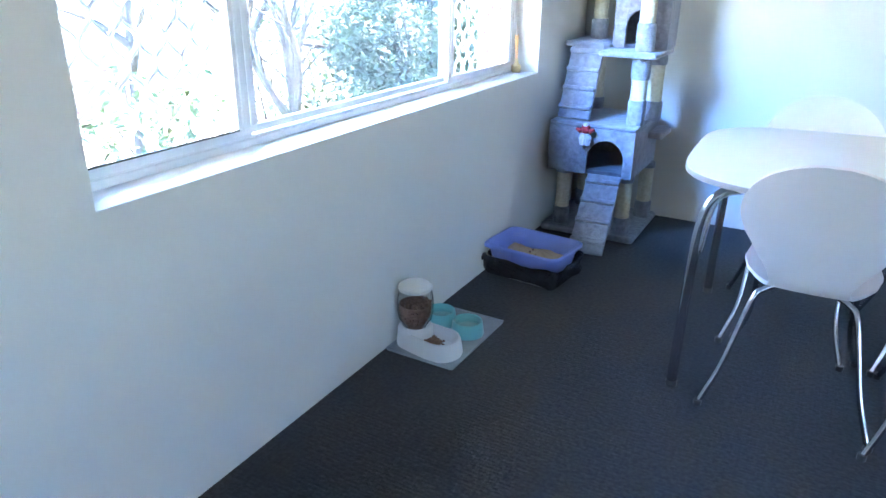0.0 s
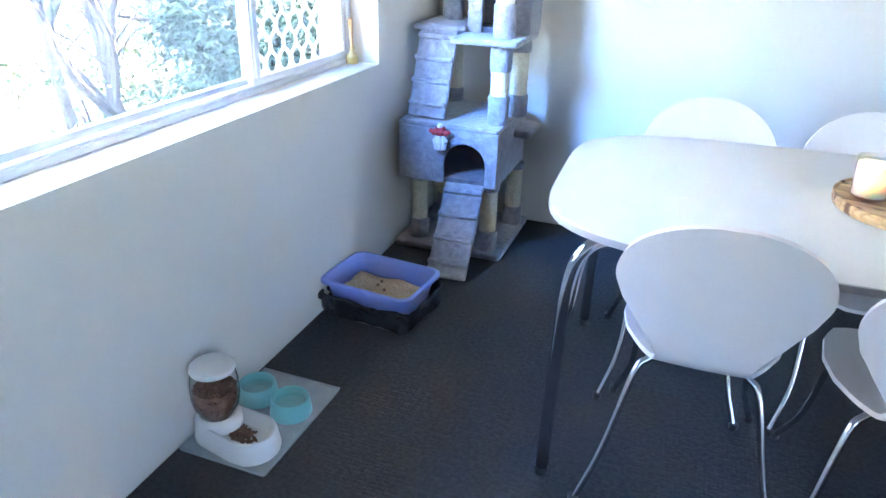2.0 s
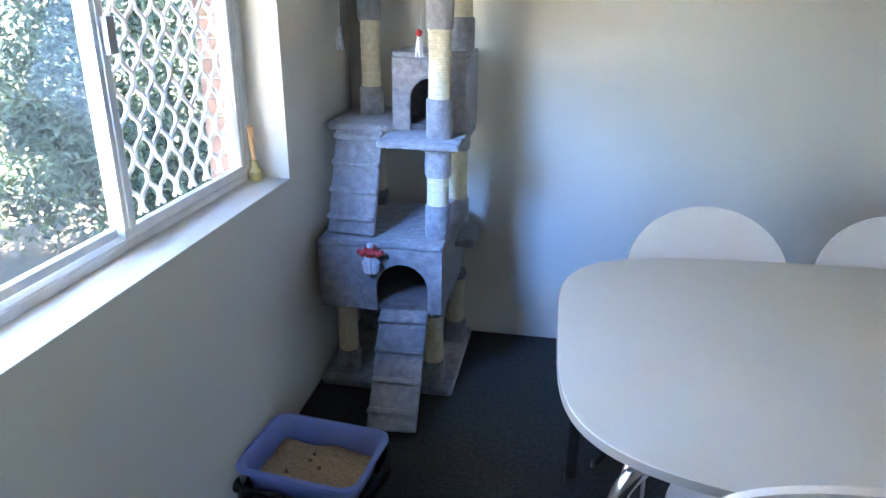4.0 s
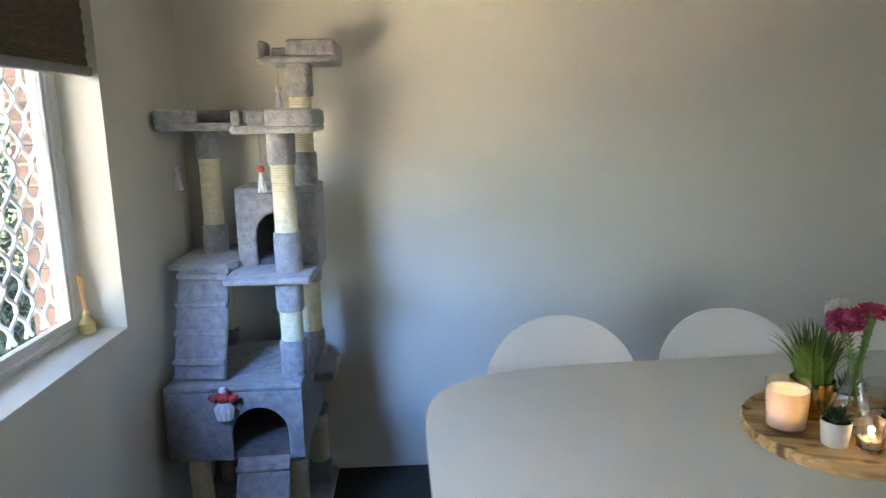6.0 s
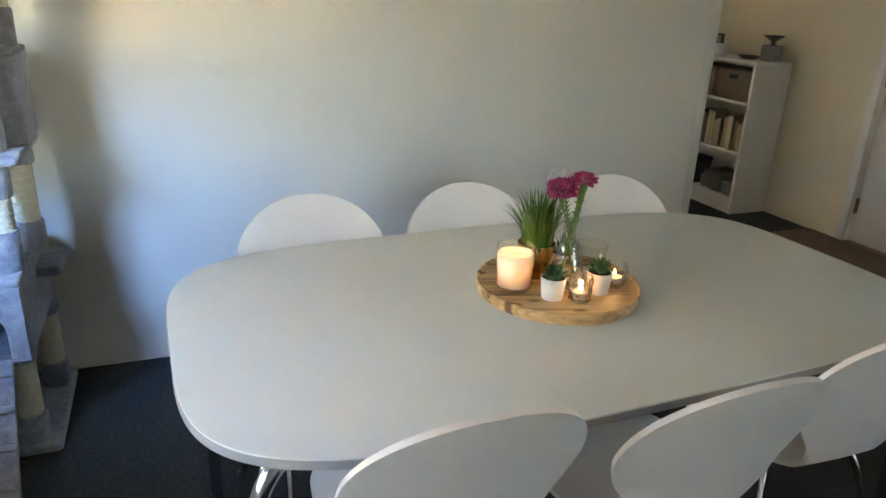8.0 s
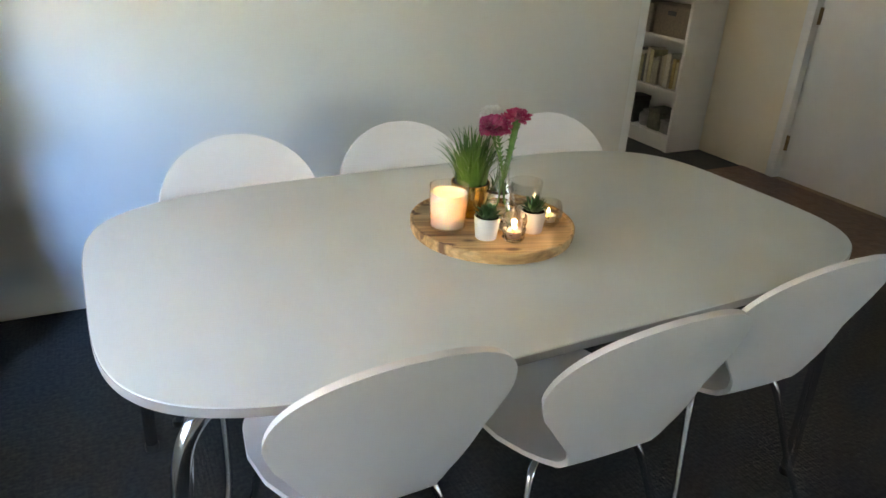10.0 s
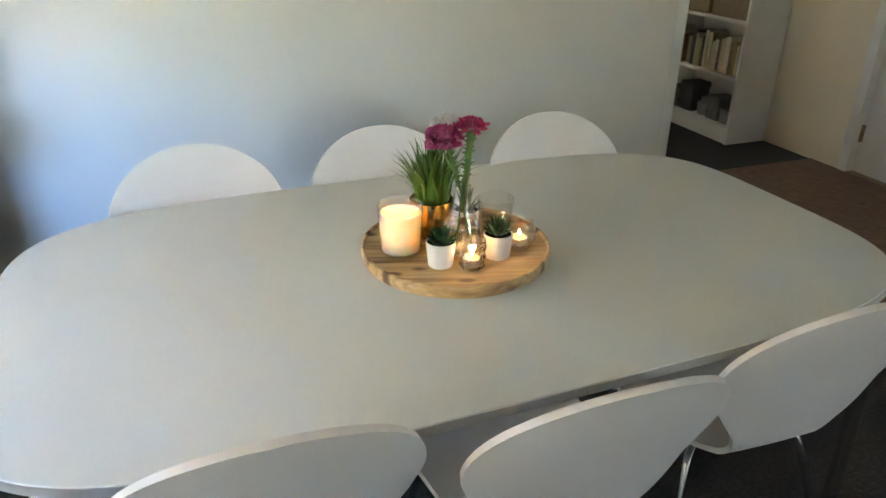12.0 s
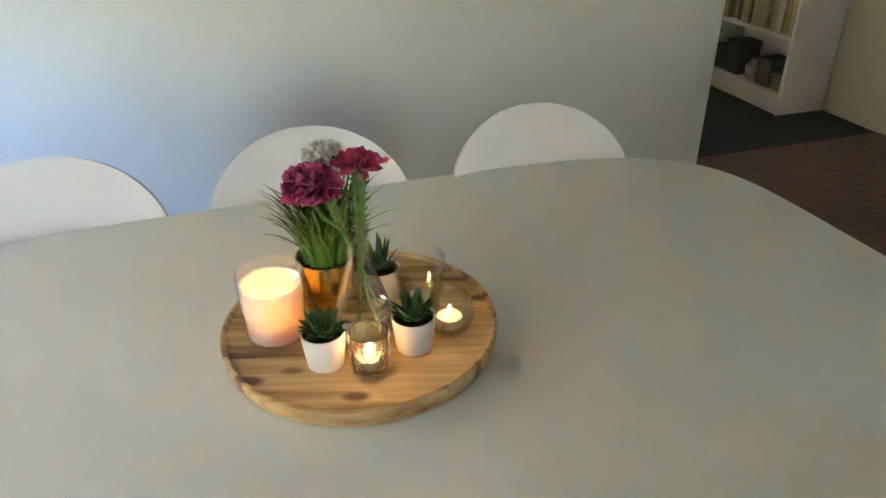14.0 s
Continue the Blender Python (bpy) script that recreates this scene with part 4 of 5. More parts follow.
# ---------------------------------------------------------------- centrepiece
CX, CY = 1.780, 3.060
board = thing("serving_tray", (CX, CY, TZ), "round acacia wood turntable tray with knots on the white table", "tray")
board.rotation_euler = (0, 0, radians(-16))
ORIGIN[board] = Vector((0, 0, 0))
edges = [-0.1915, -0.138, -0.074, -0.012, 0.055, 0.118, 0.1915]
for y0, y1 in zip(edges, edges[1:]):
    pts = []
    k = 14
    for i in range(k + 1):
        y = y0 + (y1 - y0) * i / k
        pts.append((math.sqrt(max(0, 0.0367 - y * y)) + 1e-4, y))
    for i in range(k, -1, -1):
        y = y0 + (y1 - y0) * i / k
        pts.append((-math.sqrt(max(0, 0.0367 - y * y)) - 1e-4, y))
    bm = plate([(x, y * 0.9985) for x, y in pts], 0.0085, 0.0255)
    part("plank", bm, M_WOOD, board)
part("raised_lip", lathe([(0.192, 0.0256), (0.194, 0.0300), (0.197, 0.0312), (0.2, 0.0295), (0.2005, 0.022), (0.1992, 0.010), (0.1965, 0.003), (0.190, 0.002), (0.190, 0.0256)], (0, 0, 0), 96), M_WOOD, board)
part("turntable_base", lathe([(0, 0), (0.11, 0), (0.112, 0.0079), (0, 0.0079)], (0, 0, 0), 48), M_DARK, board, "dark turntable foot")
BZ = TZ + 0.0258


def flame(x, y, z, size, parent, power):
    part("wick", tube([(x, y, z - 0.006), (x + 0.0005, y, z + 0.003)], 0.0008, 6), M_WICK, parent)
    part("flame", lathe([(0, -0.10 * size), (0.22 * size, 0.12 * size), (0.27 * size, 0.35 * size), (0.16 * size, 0.75 * size), (0, 1.25 * size)], (x, y, z + 0.003), 12), M_FLAME, parent, "small yellow flame")
    la = new("flame_light", bpy.data.lights.new("flame_light", "POINT"))
    la.data.energy, la.data.color, la.data.shadow_soft_size = power, (1.0, 0.67, 0.38), 0.006
    la.location = (x, y, z + size * 0.5 + 0.012)


def glass_part(name, prof, c, parent, seg=40, label="clear glass", material=M_GLASS):
    g = part(name, lathe(prof, c, seg, close=True), material, parent, label)
    g.visible_shadow = False
    return g


# the large candle
c = (1.660, 3.064, BZ)
candle = thing("jar_candle", c, "lit cream candle in a clear glass jar on wooden tray", "candle")
glass_part("jar", [(0.001, 0.0), (0.040, 0.0), (0.0425, 0.004), (0.0465, 0.103), (0.0462, 0.1045), (0.0445, 0.103), (0.0408, 0.007), (0.001, 0.0065)], c, candle)
part("wax", lathe([(0, 0.0072), (0.0402, 0.0072), (0.0436, 0.086), (0.0428, 0.088), (0.0405, 0.086), (0.0395, 0.060), (0.0375, 0.034), (0.033, 0.0285), (0, 0.0280)], c, 40), M_WAX, candle, "cream wax")
flame(c[0], c[1], c[2] + 0.034, 0.018, candle, 0.00021)

# the potted grass
c = (1.748, 3.124, BZ)
gp = thing("potted_grass", c, "artificial green grass plant in a brushed gold pot", "plant")
part("pot", lathe([(0, 0), (0.038, 0), (0.040, 0.003), (0.048, 0.082), (0.0475, 0.084), (0.0455, 0.083), (0.045, 0.076), (0, 0.076)], c, 40), M_GOLD, gp, "gold metal pot")
part("soil", lathe([(0, 0.078), (0.0445, 0.0775), (0.0445, 0.081), (0.03, 0.0825), (0, 0.083)], c, 24), M_SOIL, gp)


def blades(n, c, z, r, h0, h1, spread, w, seed):
    rng = random.Random(seed)
    bm = bmesh.new()
    for _ in range(n):
        a, q = rng.uniform(0, 6.283), r * math.sqrt(rng.random())
        base = Vector((c[0] + q * math.cos(a), c[1] + q * math.sin(a), z))
        a2 = a + rng.uniform(-0.7, 0.7)
        out = Vector((math.cos(a2), math.sin(a2), 0))
        h, lean = rng.uniform(h0, h1), spread * rng.uniform(0.15, 1.0) * (0.4 + q / r)
        side = out.cross(Vector((0, 0, 1))) * w * rng.uniform(0.7, 1.2)
        prev = None
        for i in range(6):
            t = i / 5
            p = base + out * (lean * t * t) + Vector((0, 0, h * (t - 0.18 * (lean / spread) * t ** 3)))
            ww = (1 - t) ** 0.6
            row = [bm.verts.new(p + side * ww), bm.verts.new(p + out * 0.0006), bm.verts.new(p - side * ww)] if i < 5 else [bm.verts.new(p)]
            if prev:
                if len(row) == 3:
                    bm.faces.new((prev[0], prev[1], row[1], row[0]))
                    bm.faces.new((prev[1], prev[2], row[2], row[1]))
                else:
                    bm.faces.new((prev[0], prev[1], row[0]))
                    bm.faces.new((prev[1], prev[2], row[0]))
            prev = row
    return bm


part("grass_blades", blades(240, c, c[2] + 0.08, 0.038, 0.075, 0.15, 0.060, 0.0036, 3), M_GRASS, gp)


# the succulents
def rosette(c, z, kinds, seed, upright):
    rng = random.Random(seed)
    bm = bmesh.new()
    for count, length, tilt, width in kinds:
        for k in range(count):
            a = 2 * math.pi * (k + 0.5 * rng.random()) / count + length * 40
            t = radians(tilt + rng.uniform(-7, 7))
            d = Vector((math.cos(a) * math.cos(t), math.sin(a) * math.cos(t), math.sin(t)))
            s = d.cross(Vector((0, 0, 1))).normalized()
            n = s.cross(d)
            o = Vector((c[0], c[1], z))
            q = [o, o + d * length * 0.45 + s * width, o + d * length * 0.45 - s * width, o + d * length + n * length * 0.1 * upright, o + d * length * 0.4 + n * width * 0.35, o + d * length * 0.4 - n * width * 0.55]
            v = [bm.verts.new(p) for p in q]
            for f in ((0, 1, 4), (0, 4, 2), (1, 3, 4), (4, 3, 2), (0, 5, 1), (0, 2, 5), (1, 5, 3), (5, 2, 3)):
                bm.faces.new([v[i] for i in f])
    bmesh.ops.subdivide_edges(bm, edges=bm.edges[:], cuts=1, smooth=0.4, use_grid_fill=True)
    return bm


SUCC = [
    ((1.717, 2.978, BZ), 1.0, [(8, 0.038, 14, 0.009), (9, 0.039, 30, 0.009), (8, 0.036, 46, 0.0085), (7, 0.031, 62, 0.007), (4, 0.024, 80, 0.005)], "round green succulent rosette in a small white pot"),
    ((1.840, 2.976, BZ), 1.0, [(8, 0.038, 18, 0.008), (8, 0.042, 38, 0.008), (7, 0.043, 56, 0.007), (5, 0.042, 74, 0.006)], "pointed dark green succulent in a small white pot"),
    ((1.824, 3.114, BZ), 1.0, [(7, 0.040, 30, 0.005), (8, 0.050, 52, 0.0048), (6, 0.058, 70, 0.0045), (4, 0.060, 82, 0.004)], "spiky aloe-like succulent in a small white pot"),
]
for i, (c, s, kinds, label) in enumerate(SUCC):
    pp = thing("potted_succulent", c, label, "plant", "succulents on the wooden tray")
    part("pot", lathe([(0, 0), (0.0235, 0), (0.025, 0.002), (0.030, 0.052), (0.0295, 0.0535), (0.0278, 0.053), (0.027, 0.046), (0, 0.046)], c, 36), M_POT, pp, "white pot")
    part("soil", lathe([(0, 0.0475), (0.027, 0.047), (0.027, 0.050), (0, 0.051)], c, 20), M_SOIL, pp)
    part("leaves", rosette(c, c[2] + 0.050, kinds, i + 5, 1), M_SUCC, pp, smooth=True)

# the flower vase
c = (1.780, 3.029, BZ)
vase = thing("flower_vase", c, "clear glass bottle vase with magenta, crimson and white carnations", "vase")
outer = [(0.001, 0.0), (0.040, 0.0), (0.046, 0.006), (0.046, 0.020), (0.040, 0.048), (0.028, 0.085), (0.018, 0.115), (0.0145, 0.140), (0.0145, 0.160), (0.017, 0.172), (0.0195, 0.177)]
inner = [(max(0.001, r - 0.0022), z + (0.003 if z < 0.01 else 0)) for r, z in outer]
glass_part("bottle", outer + inner[::-1], c, vase)
wt = part("water", lathe([(0, 0.0035), (0.037, 0.0035), (0.0434, 0.010), (0.0434, 0.020), (0.0374, 0.048), (0.034, 0.058), (0, 0.058)], c, 32), M_WATER, vase, "water")
wt.visible_shadow = False


def carnation(centre, r, n, seed, material, flat, name):
    """A ruffled head: rings of crinkled petals."""
    rng = random.Random(seed)
    bm = bmesh.new()
    o = Vector(centre)
    for k in range(n):
        lay = k / n
        a = k * 2.399
        t = radians((8 if flat else -18) + 88 * lay ** 1.2 + rng.uniform(-9, 9))
        d = Vector((math.cos(a) * math.cos(t), math.sin(a) * math.cos(t), math.sin(t)))
        s = d.cross(Vector((0, 0, 1))).normalized()
        nn = s.cross(d)
        length = r * rng.uniform(0.85, 1.1) * (1 - 0.35 * lay)
        w = r * (0.16 if flat else 0.42) * rng.uniform(0.85, 1.15)
        cols = 6
        prev = None
        for i, (q, ww) in enumerate(((0.05, 0.25), (0.5, 0.75), (0.82, 1.0), (1.0, 0.92))):
            row = []
            for j in range(cols + 1):
                u = -1 + 2 * j / cols
                ruff = (0.10 * math.sin(j * 2.4 + k) + 0.07 * rng.uniform(-1, 1)) * r * q
                row.append(bm.verts.new(o + d * (length * q * (1 - 0.12 * u * u) + (rng.uniform(-0.06, 0.06) * r if i == 3 else 0)) + s * u * w * ww + nn * ruff))
            if prev:
                for j in range(cols):
                    bm.faces.new((prev[j], prev[j + 1], row[j + 1], row[j]))
            prev = row
    return bm


HEADS = (((1.724, 2.990, 1.024), 0.039, 72, 1, M_PINK, False, "magenta carnation"), ((1.785, 3.000, 1.030), 0.037, 46, 2, M_RED, True, "crimson open flower"), ((1.748, 3.045, 1.034), 0.033, 56, 3, M_WPETAL, False, "white carnation"))
for (hx, hy, hz2), r, n, seed, ma, flat, label in HEADS:
    stem = part("stem", tube(glide([(c[0] + (hx - c[0]) * -0.5, c[1] + (hy - c[1]) * -0.5, c[2] + 0.008), (c[0] + (hx - c[0]) * 0.15, c[1] + (hy - c[1]) * 0.1, c[2] + 0.15), (hx * 0.8 + c[0] * 0.2, hy * 0.8 + c[1] * 0.2, c[2] + 0.21), (hx, hy, hz2 - 0.012)], 6), 0.0022, 8), M_STEM, vase)
    part("calyx", lathe([(0, -0.035), (0.004, -0.034), (0.009, -0.016), (0.011, 0.0), (0, 0.004)], (hx, hy, hz2), 12), M_STEM, stem)
    part("flower_head", carnation((hx, hy, hz2 - 0.006), r, n, seed, ma, flat, label), ma, stem, label)
bm = bmesh.new()
for i in range(15):
    t = i / 14
    p = Vector((1.783, 3.026, c[2] + 0.13)).lerp(Vector((1.785, 3.002, 1.010)), t)
    for s in (-1, 1):
        q = p + Vector((s * (0.013 + 0.004 * math.sin(i * 2)), 0.002 * s, 0.006))
        v = [bm.verts.new(p + Vector((0, 0, -0.006))), bm.verts.new(q), bm.verts.new(p + Vector((0, -0.003, 0.007)))]
        bm.faces.new(v)
tube([(1.783, 3.026, c[2] + 0.12), (1.785, 3.002, 1.010)], 0.006, 8, bm, [0.004, 0.008])
part("serrated_leaf", bm, M_STEM, vase, "thick serrated green stalk")
bm = bmesh.new()
for i in range(9):
    t = i / 8
    p = Vector((1.774, 3.022, c[2] + 0.14)).lerp(Vector((1.745, 3.004, 0.990)), t)
    for s in (-1, 1):
        v = [bm.verts.new(p + Vector((0, 0, -0.006))), bm.verts.new(p + Vector((s * 0.010, 0.003, 0.008))), bm.verts.new(p + Vector((0, -0.002, 0.006)))]
        bm.faces.new(v)
part("leaflets", bm, M_STEM, vase)


def tealight(c, parent, lit=True, r=0.0185):
    cup = part("tealight_cup", lathe([(0, 0), (r, 0), (r, 0.015), (r - 0.0005, 0.015), (r - 0.0006, 0.001), (0, 0.001)], c, 24), M_TIN, parent, "thin metal tealight cup")
    part("tealight_wax", lathe([(0, 0.0012), (r - 0.0008, 0.0012), (r - 0.0008, 0.0135), (0.004, 0.0125), (0, 0.0125)], c, 24), M_WAX, parent, "pale wax")
    if lit:
        flame(c[0], c[1], c[2] + 0.017, 0.011, parent, 0.00045)


c = (1.773, 2.949, BZ)
vot = thing("votive_holder", c, "faceted clear glass votive holder with lit tealight", "candle holder")
glass_part("cup", [(0.001, 0.0), (0.024, 0.0), (0.027, 0.006), (0.0245, 0.014), (0.029, 0.026), (0.026, 0.036), (0.029, 0.047), (0.027, 0.060), (0.025, 0.060), (0.0262, 0.047), (0.0235, 0.036), (0.0262, 0.026), (0.022, 0.014), (0.0225, 0.007), (0.001, 0.0065)], c, vot, 9, "faceted glass", M_CUT)
tealight((c[0], c[1], c[2] + 0.0075), vot)
c = (1.898, 2.997, BZ)
tl = thing("tealight_holder", c, "round clear glass tealight holder with lit tealight", "candle holder")
glass_part("cup", [(0.001, 0.0), (0.020, 0.0), (0.029, 0.010), (0.0345, 0.028), (0.033, 0.046), (0.028, 0.060), (0.027, 0.0595), (0.0315, 0.046), (0.033, 0.028), (0.028, 0.012), (0.020, 0.004), (0.001, 0.0038)], c, tl, 36)
tealight((c[0], c[1], c[2] + 0.0115), tl)
c = (1.871, 3.062, BZ)
tg = thing("glass_tumbler", c, "tall flared clear glass holder with an unlit tealight", "candle holder")
glass_part("cup", [(0.001, 0.0), (0.028, 0.0), (0.030, 0.004), (0.040, 0.092), (0.0392, 0.093), (0.038, 0.092), (0.0285, 0.008), (0.001, 0.007)], c, tg, 36)
tealight((c[0], c[1], c[2] + 0.0085), tg, False)

# ---------------------------------------------------------------- on the sill
c = (-0.096, 3.668, WZ0 + 0.0005)
dif = thing("reed_diffuser", c, "small amber reed diffuser bottle with orange sticks on the sill", "diffuser")
part("bottle", lathe([(0, 0), (0.021, 0), (0.023, 0.004), (0.023, 0.030), (0.013, 0.042), (0.010, 0.046), (0.010, 0.062), (0.012, 0.064), (0, 0.064)], c, 24), M_AMBER, dif, "amber oil bottle")
for k in range(6):
    a = k * 1.05
    part("reed", tube([(c[0] + 0.003 * math.cos(a), c[1] + 0.003 * math.sin(a), c[2] + 0.05), (c[0] - 0.004 + 0.007 * math.cos(a), c[1] + 0.006 * math.sin(a), c[2] + 0.172 + 0.004 * math.sin(k * 2.3))], 0.003, 6), M_REED, dif)

# ---------------------------------------------------------------- bookcase in the hall
KX0, KX1, KY0, KY1, KH = 4.591, 4.909, 5.372, 6.172, 1.055
case = thing("bookcase", (4.74, 5.77, 0), "low white open bookcase against the hall wall", "bookcase")
part("side_panel", B(KX0, KY0, 0, KX1, KY0 + 0.022, KH - 0.022, bevel=0.0015), M_WHITEPAINT, case)
part("side_panel", B(KX0, KY1 - 0.022, 0, KX1, KY1, KH - 0.022, bevel=0.0015), M_WHITEPAINT, case)
part("top_panel", B(KX0, KY0, KH - 0.022, KX1, KY1, KH, bevel=0.0015), M_WHITEPAINT, case)
part("back_panel", B(KX1 - 0.008, KY0 + 0.022, 0.06, KX1 - 0.002, KY1 - 0.022, KH - 0.022), M_WHITEPAINT, case)
part("plinth", B(KX0 + 0.01, KY0 + 0.022, 0, KX0 + 0.026, KY1 - 0.022, 0.09), M_WHITEPAINT, case)
for z in (0.09, 0.415, 0.765):
    part("shelf", B(KX0 + 0.004, KY0 + 0.022, z, KX1 - 0.008, KY1 - 0.022, z + 0.020, bevel=0.0015), M_WHITEPAINT, case)
for y in (KY0 + 0.03, KY0 + 0.405):
    bx = thing("storage_box", (4.73, y + 0.17, 0.7855), "taupe woven storage box with cut-out handle in the bookcase", "box", "storage boxes in the bookcase")
    part("body", B(KX0 + 0.02, y, 0.7855, KX1 - 0.03, y + 0.345, 0.99, bevel=0.012, seg=3), M_BOXCLOTH, bx)
    # dark patch on the front stands for the shade inside the slot
    part("handle_hole", B(KX0 + 0.0165, y + 0.135, 0.925, KX0 + 0.0215, y + 0.215, 0.955, bevel=0.0015), M_DARK, bx, "dark patch for the shade in a handle slot")
rng = random.Random(11)
y = KY0 + 0.03
hues = [(0.50, 0.44, 0.26), (0.40, 0.36, 0.28), (0.45, 0.33, 0.13), (0.52, 0.48, 0.38), (0.07, 0.06, 0.05), (0.32, 0.20, 0.09), (0.10, 0.09, 0.08), (0.44, 0.38, 0.27)]
M_BOOKS = [mat("book_cover", h, 0.55, color2=tuple(v * 0.8 for v in h), scale=40, bump=0.1, bump_scale=80) for h in hues]
M_PAPER = mat("book_pages", (0.62, 0.58, 0.48), 0.9, color2=(0.5, 0.46, 0.37), scale=200, stretch=(1, 60, 1))
while y < KY1 - 0.07:
    w, h, d = rng.uniform(0.016, 0.038), rng.uniform(0.18, 0.25), rng.uniform(0.13, 0.19)
    bk = thing("book", (KX0 + 0.05, y, 0.4355), "worn upright book on the bookcase shelf", "book", "books in the bookcase")
    x0 = KX0 + rng.uniform(0.02, 0.05)
    part("pages", B(x0 + 0.004, y + 0.003, 0.4375, x0 + d - 0.004, y + w - 0.003, 0.4335 + h), M_PAPER, bk)
    bm = B(x0, y, 0.4355, x0 + d, y + 0.0028, 0.4355 + h)
    box(bm, x0, y + w - 0.0028, 0.4355, x0 + d, y + w, 0.4355 + h)
    box(bm, x0, y + 0.0028, 0.4355, x0 + 0.0035, y + w - 0.0028, 0.4355 + h)
    part("cover", bm, rng.choice(M_BOOKS), bk)
    y += w + 0.0015
# bottom shelf: jumble of dark and grey items
SH = 0.1105
for k, (yy, w, h, ma, lab) in enumerate(((KY0 + 0.06, 0.09, 0.10, M_GREYOBJ, "small grey box"), (KY0 + 0.17, 0.12, 0.16, M_OLIVE, "dark olive box"), (KY0 + 0.31, 0.11, 0.12, M_GREYOBJ, "grey stone jar"), (KY0 + 0.45, 0.13, 0.20, M_DARK, "dark tall box"), (KY0 + 0.60, 0.12, 0.14, M_OLIVE, "olive grey box"))):
    it = thing("shelf_item", (KX0 + 0.12, yy, SH), lab + " on the lowest bookcase shelf", "storage item")
    if k == 2:
        part("body", lathe([(0, 0), (w * 0.4, 0), (w * 0.5, 0.03), (w * 0.5, h * 0.7), (w * 0.3, h * 0.85), (w * 0.3, h), (0, h)], (KX0 + 0.10, yy + w / 2, SH), 24), ma, it)
    else:
        part("body", B(KX0 + 0.04, yy, SH, KX0 + 0.19, yy + w, SH + h * 0.8, bevel=0.008), ma, it)
        part("lid", B(KX0 + 0.036, yy - 0.003, SH + h * 0.8 + 0.0005, KX0 + 0.194, yy + w + 0.003, SH + h, bevel=0.006), ma, it)
# on top
c = (4.78, 5.45, KH + 0.0005)
pl = thing("planter", c, "square grey concrete planter with a dark dish on top", "planter")
part("body", B(c[0] - 0.05, c[1] - 0.05, c[2], c[0] + 0.05, c[1] + 0.05, c[2] + 0.105, bevel=0.006), M_GREYOBJ, pl)
part("bowl", lathe([(0, 0.1055), (0.018, 0.1055), (0.012, 0.125), (0.03, 0.14), (0.068, 0.165), (0.064, 0.167), (0.02, 0.148), (0, 0.147)], c, 24, wobble=0.05), M_DARK, pl, "dark shallow bowl on a stem")
c = (4.74, 5.60, KH + 0.0005)
ds = thing("dish", c, "shallow dark dish on the bookcase", "dish")
part("body", lathe([(0, 0), (0.05, 0), (0.075, 0.022), (0.072, 0.023), (0.048, 0.006), (0, 0.006)], c, 28), M_DARK, ds)
c = (4.76, 5.97, KH + 0.0005)
ph = thing("photo_frame", c, "small white-edged standing photo frame on the bookcase", "photo frame")
part("frame_border", B(c[0] - 0.01, c[1] - 0.07, c[2], c[0] + 0.008, c[1] + 0.07, c[2] + 0.15, bevel=0.003), M_DARK, ph)
part("picture", B(c[0] - 0.0125, c[1] - 0.055, c[2] + 0.015, c[0] - 0.0102, c[1] + 0.055, c[2] + 0.135), M_GREYOBJ, ph, "grey print")
c = (4.70, 5.84, KH + 0.0005)
mg = thing("mug", c, "pale ceramic mug on the bookcase", "mug")
part("body", lathe([(0, 0), (0.036, 0), (0.040, 0.006), (0.040, 0.085), (0.037, 0.085), (0.036, 0.008), (0, 0.008)], c, 28), M_POT, mg)
part("handle", tube(glide([(c[0], c[1] - 0.039, c[2] + 0.07), (c[0], c[1] - 0.065, c[2] + 0.06), (c[0], c[1] - 0.062, c[2] + 0.03), (c[0], c[1] - 0.039, c[2] + 0.02)]), 0.005, 8), M_POT, mg)
pic = thing("wall_canvas", (XE - 0.01, 5.69, 1.56), "cream canvas picture hung on the hall wall", "picture")
part("canvas", B(XE - 0.022, 5.33, 1.58, XE - 0.018, 6.05, 2.125), M_CANVAS, pic)
for y0, z0, y1, z1 in ((5.32, 1.565, 6.06, 1.58), (5.32, 2.125, 6.06, 2.14), (5.32, 1.58, 5.33, 2.125), (6.05, 1.58, 6.06, 2.125)):
    part("frame_bar", B(XE - 0.028, y0, z0, XE - 0.002, y1, z1, bevel=0.002), M_BRASS, pic)

# ---------------------------------------------------------------- the garden outside
GZ = -0.35
bm = bmesh.new()
bmesh.ops.create_grid(bm, x_segments=60, y_segments=60, size=150)
for v in bm.verts:
    v.co.z = GZ + 0.05 * noise.noise(v.co * 0.15) - 0.06
structure("ground", bm, M_GROUND, "dark green and brown lawn outside the window", "ground", True)


# unseen reflector: a pale slab added to throw warm sunlight up through the window
structure("patio", B(-4.2, -3.2, GZ - 0.12, -1.3, 0.2, GZ + 0.02, bevel=0.01), M_BOUNCE, "pale sunlit concrete slab, unseen, added to bounce warm light indoors", "pavement")


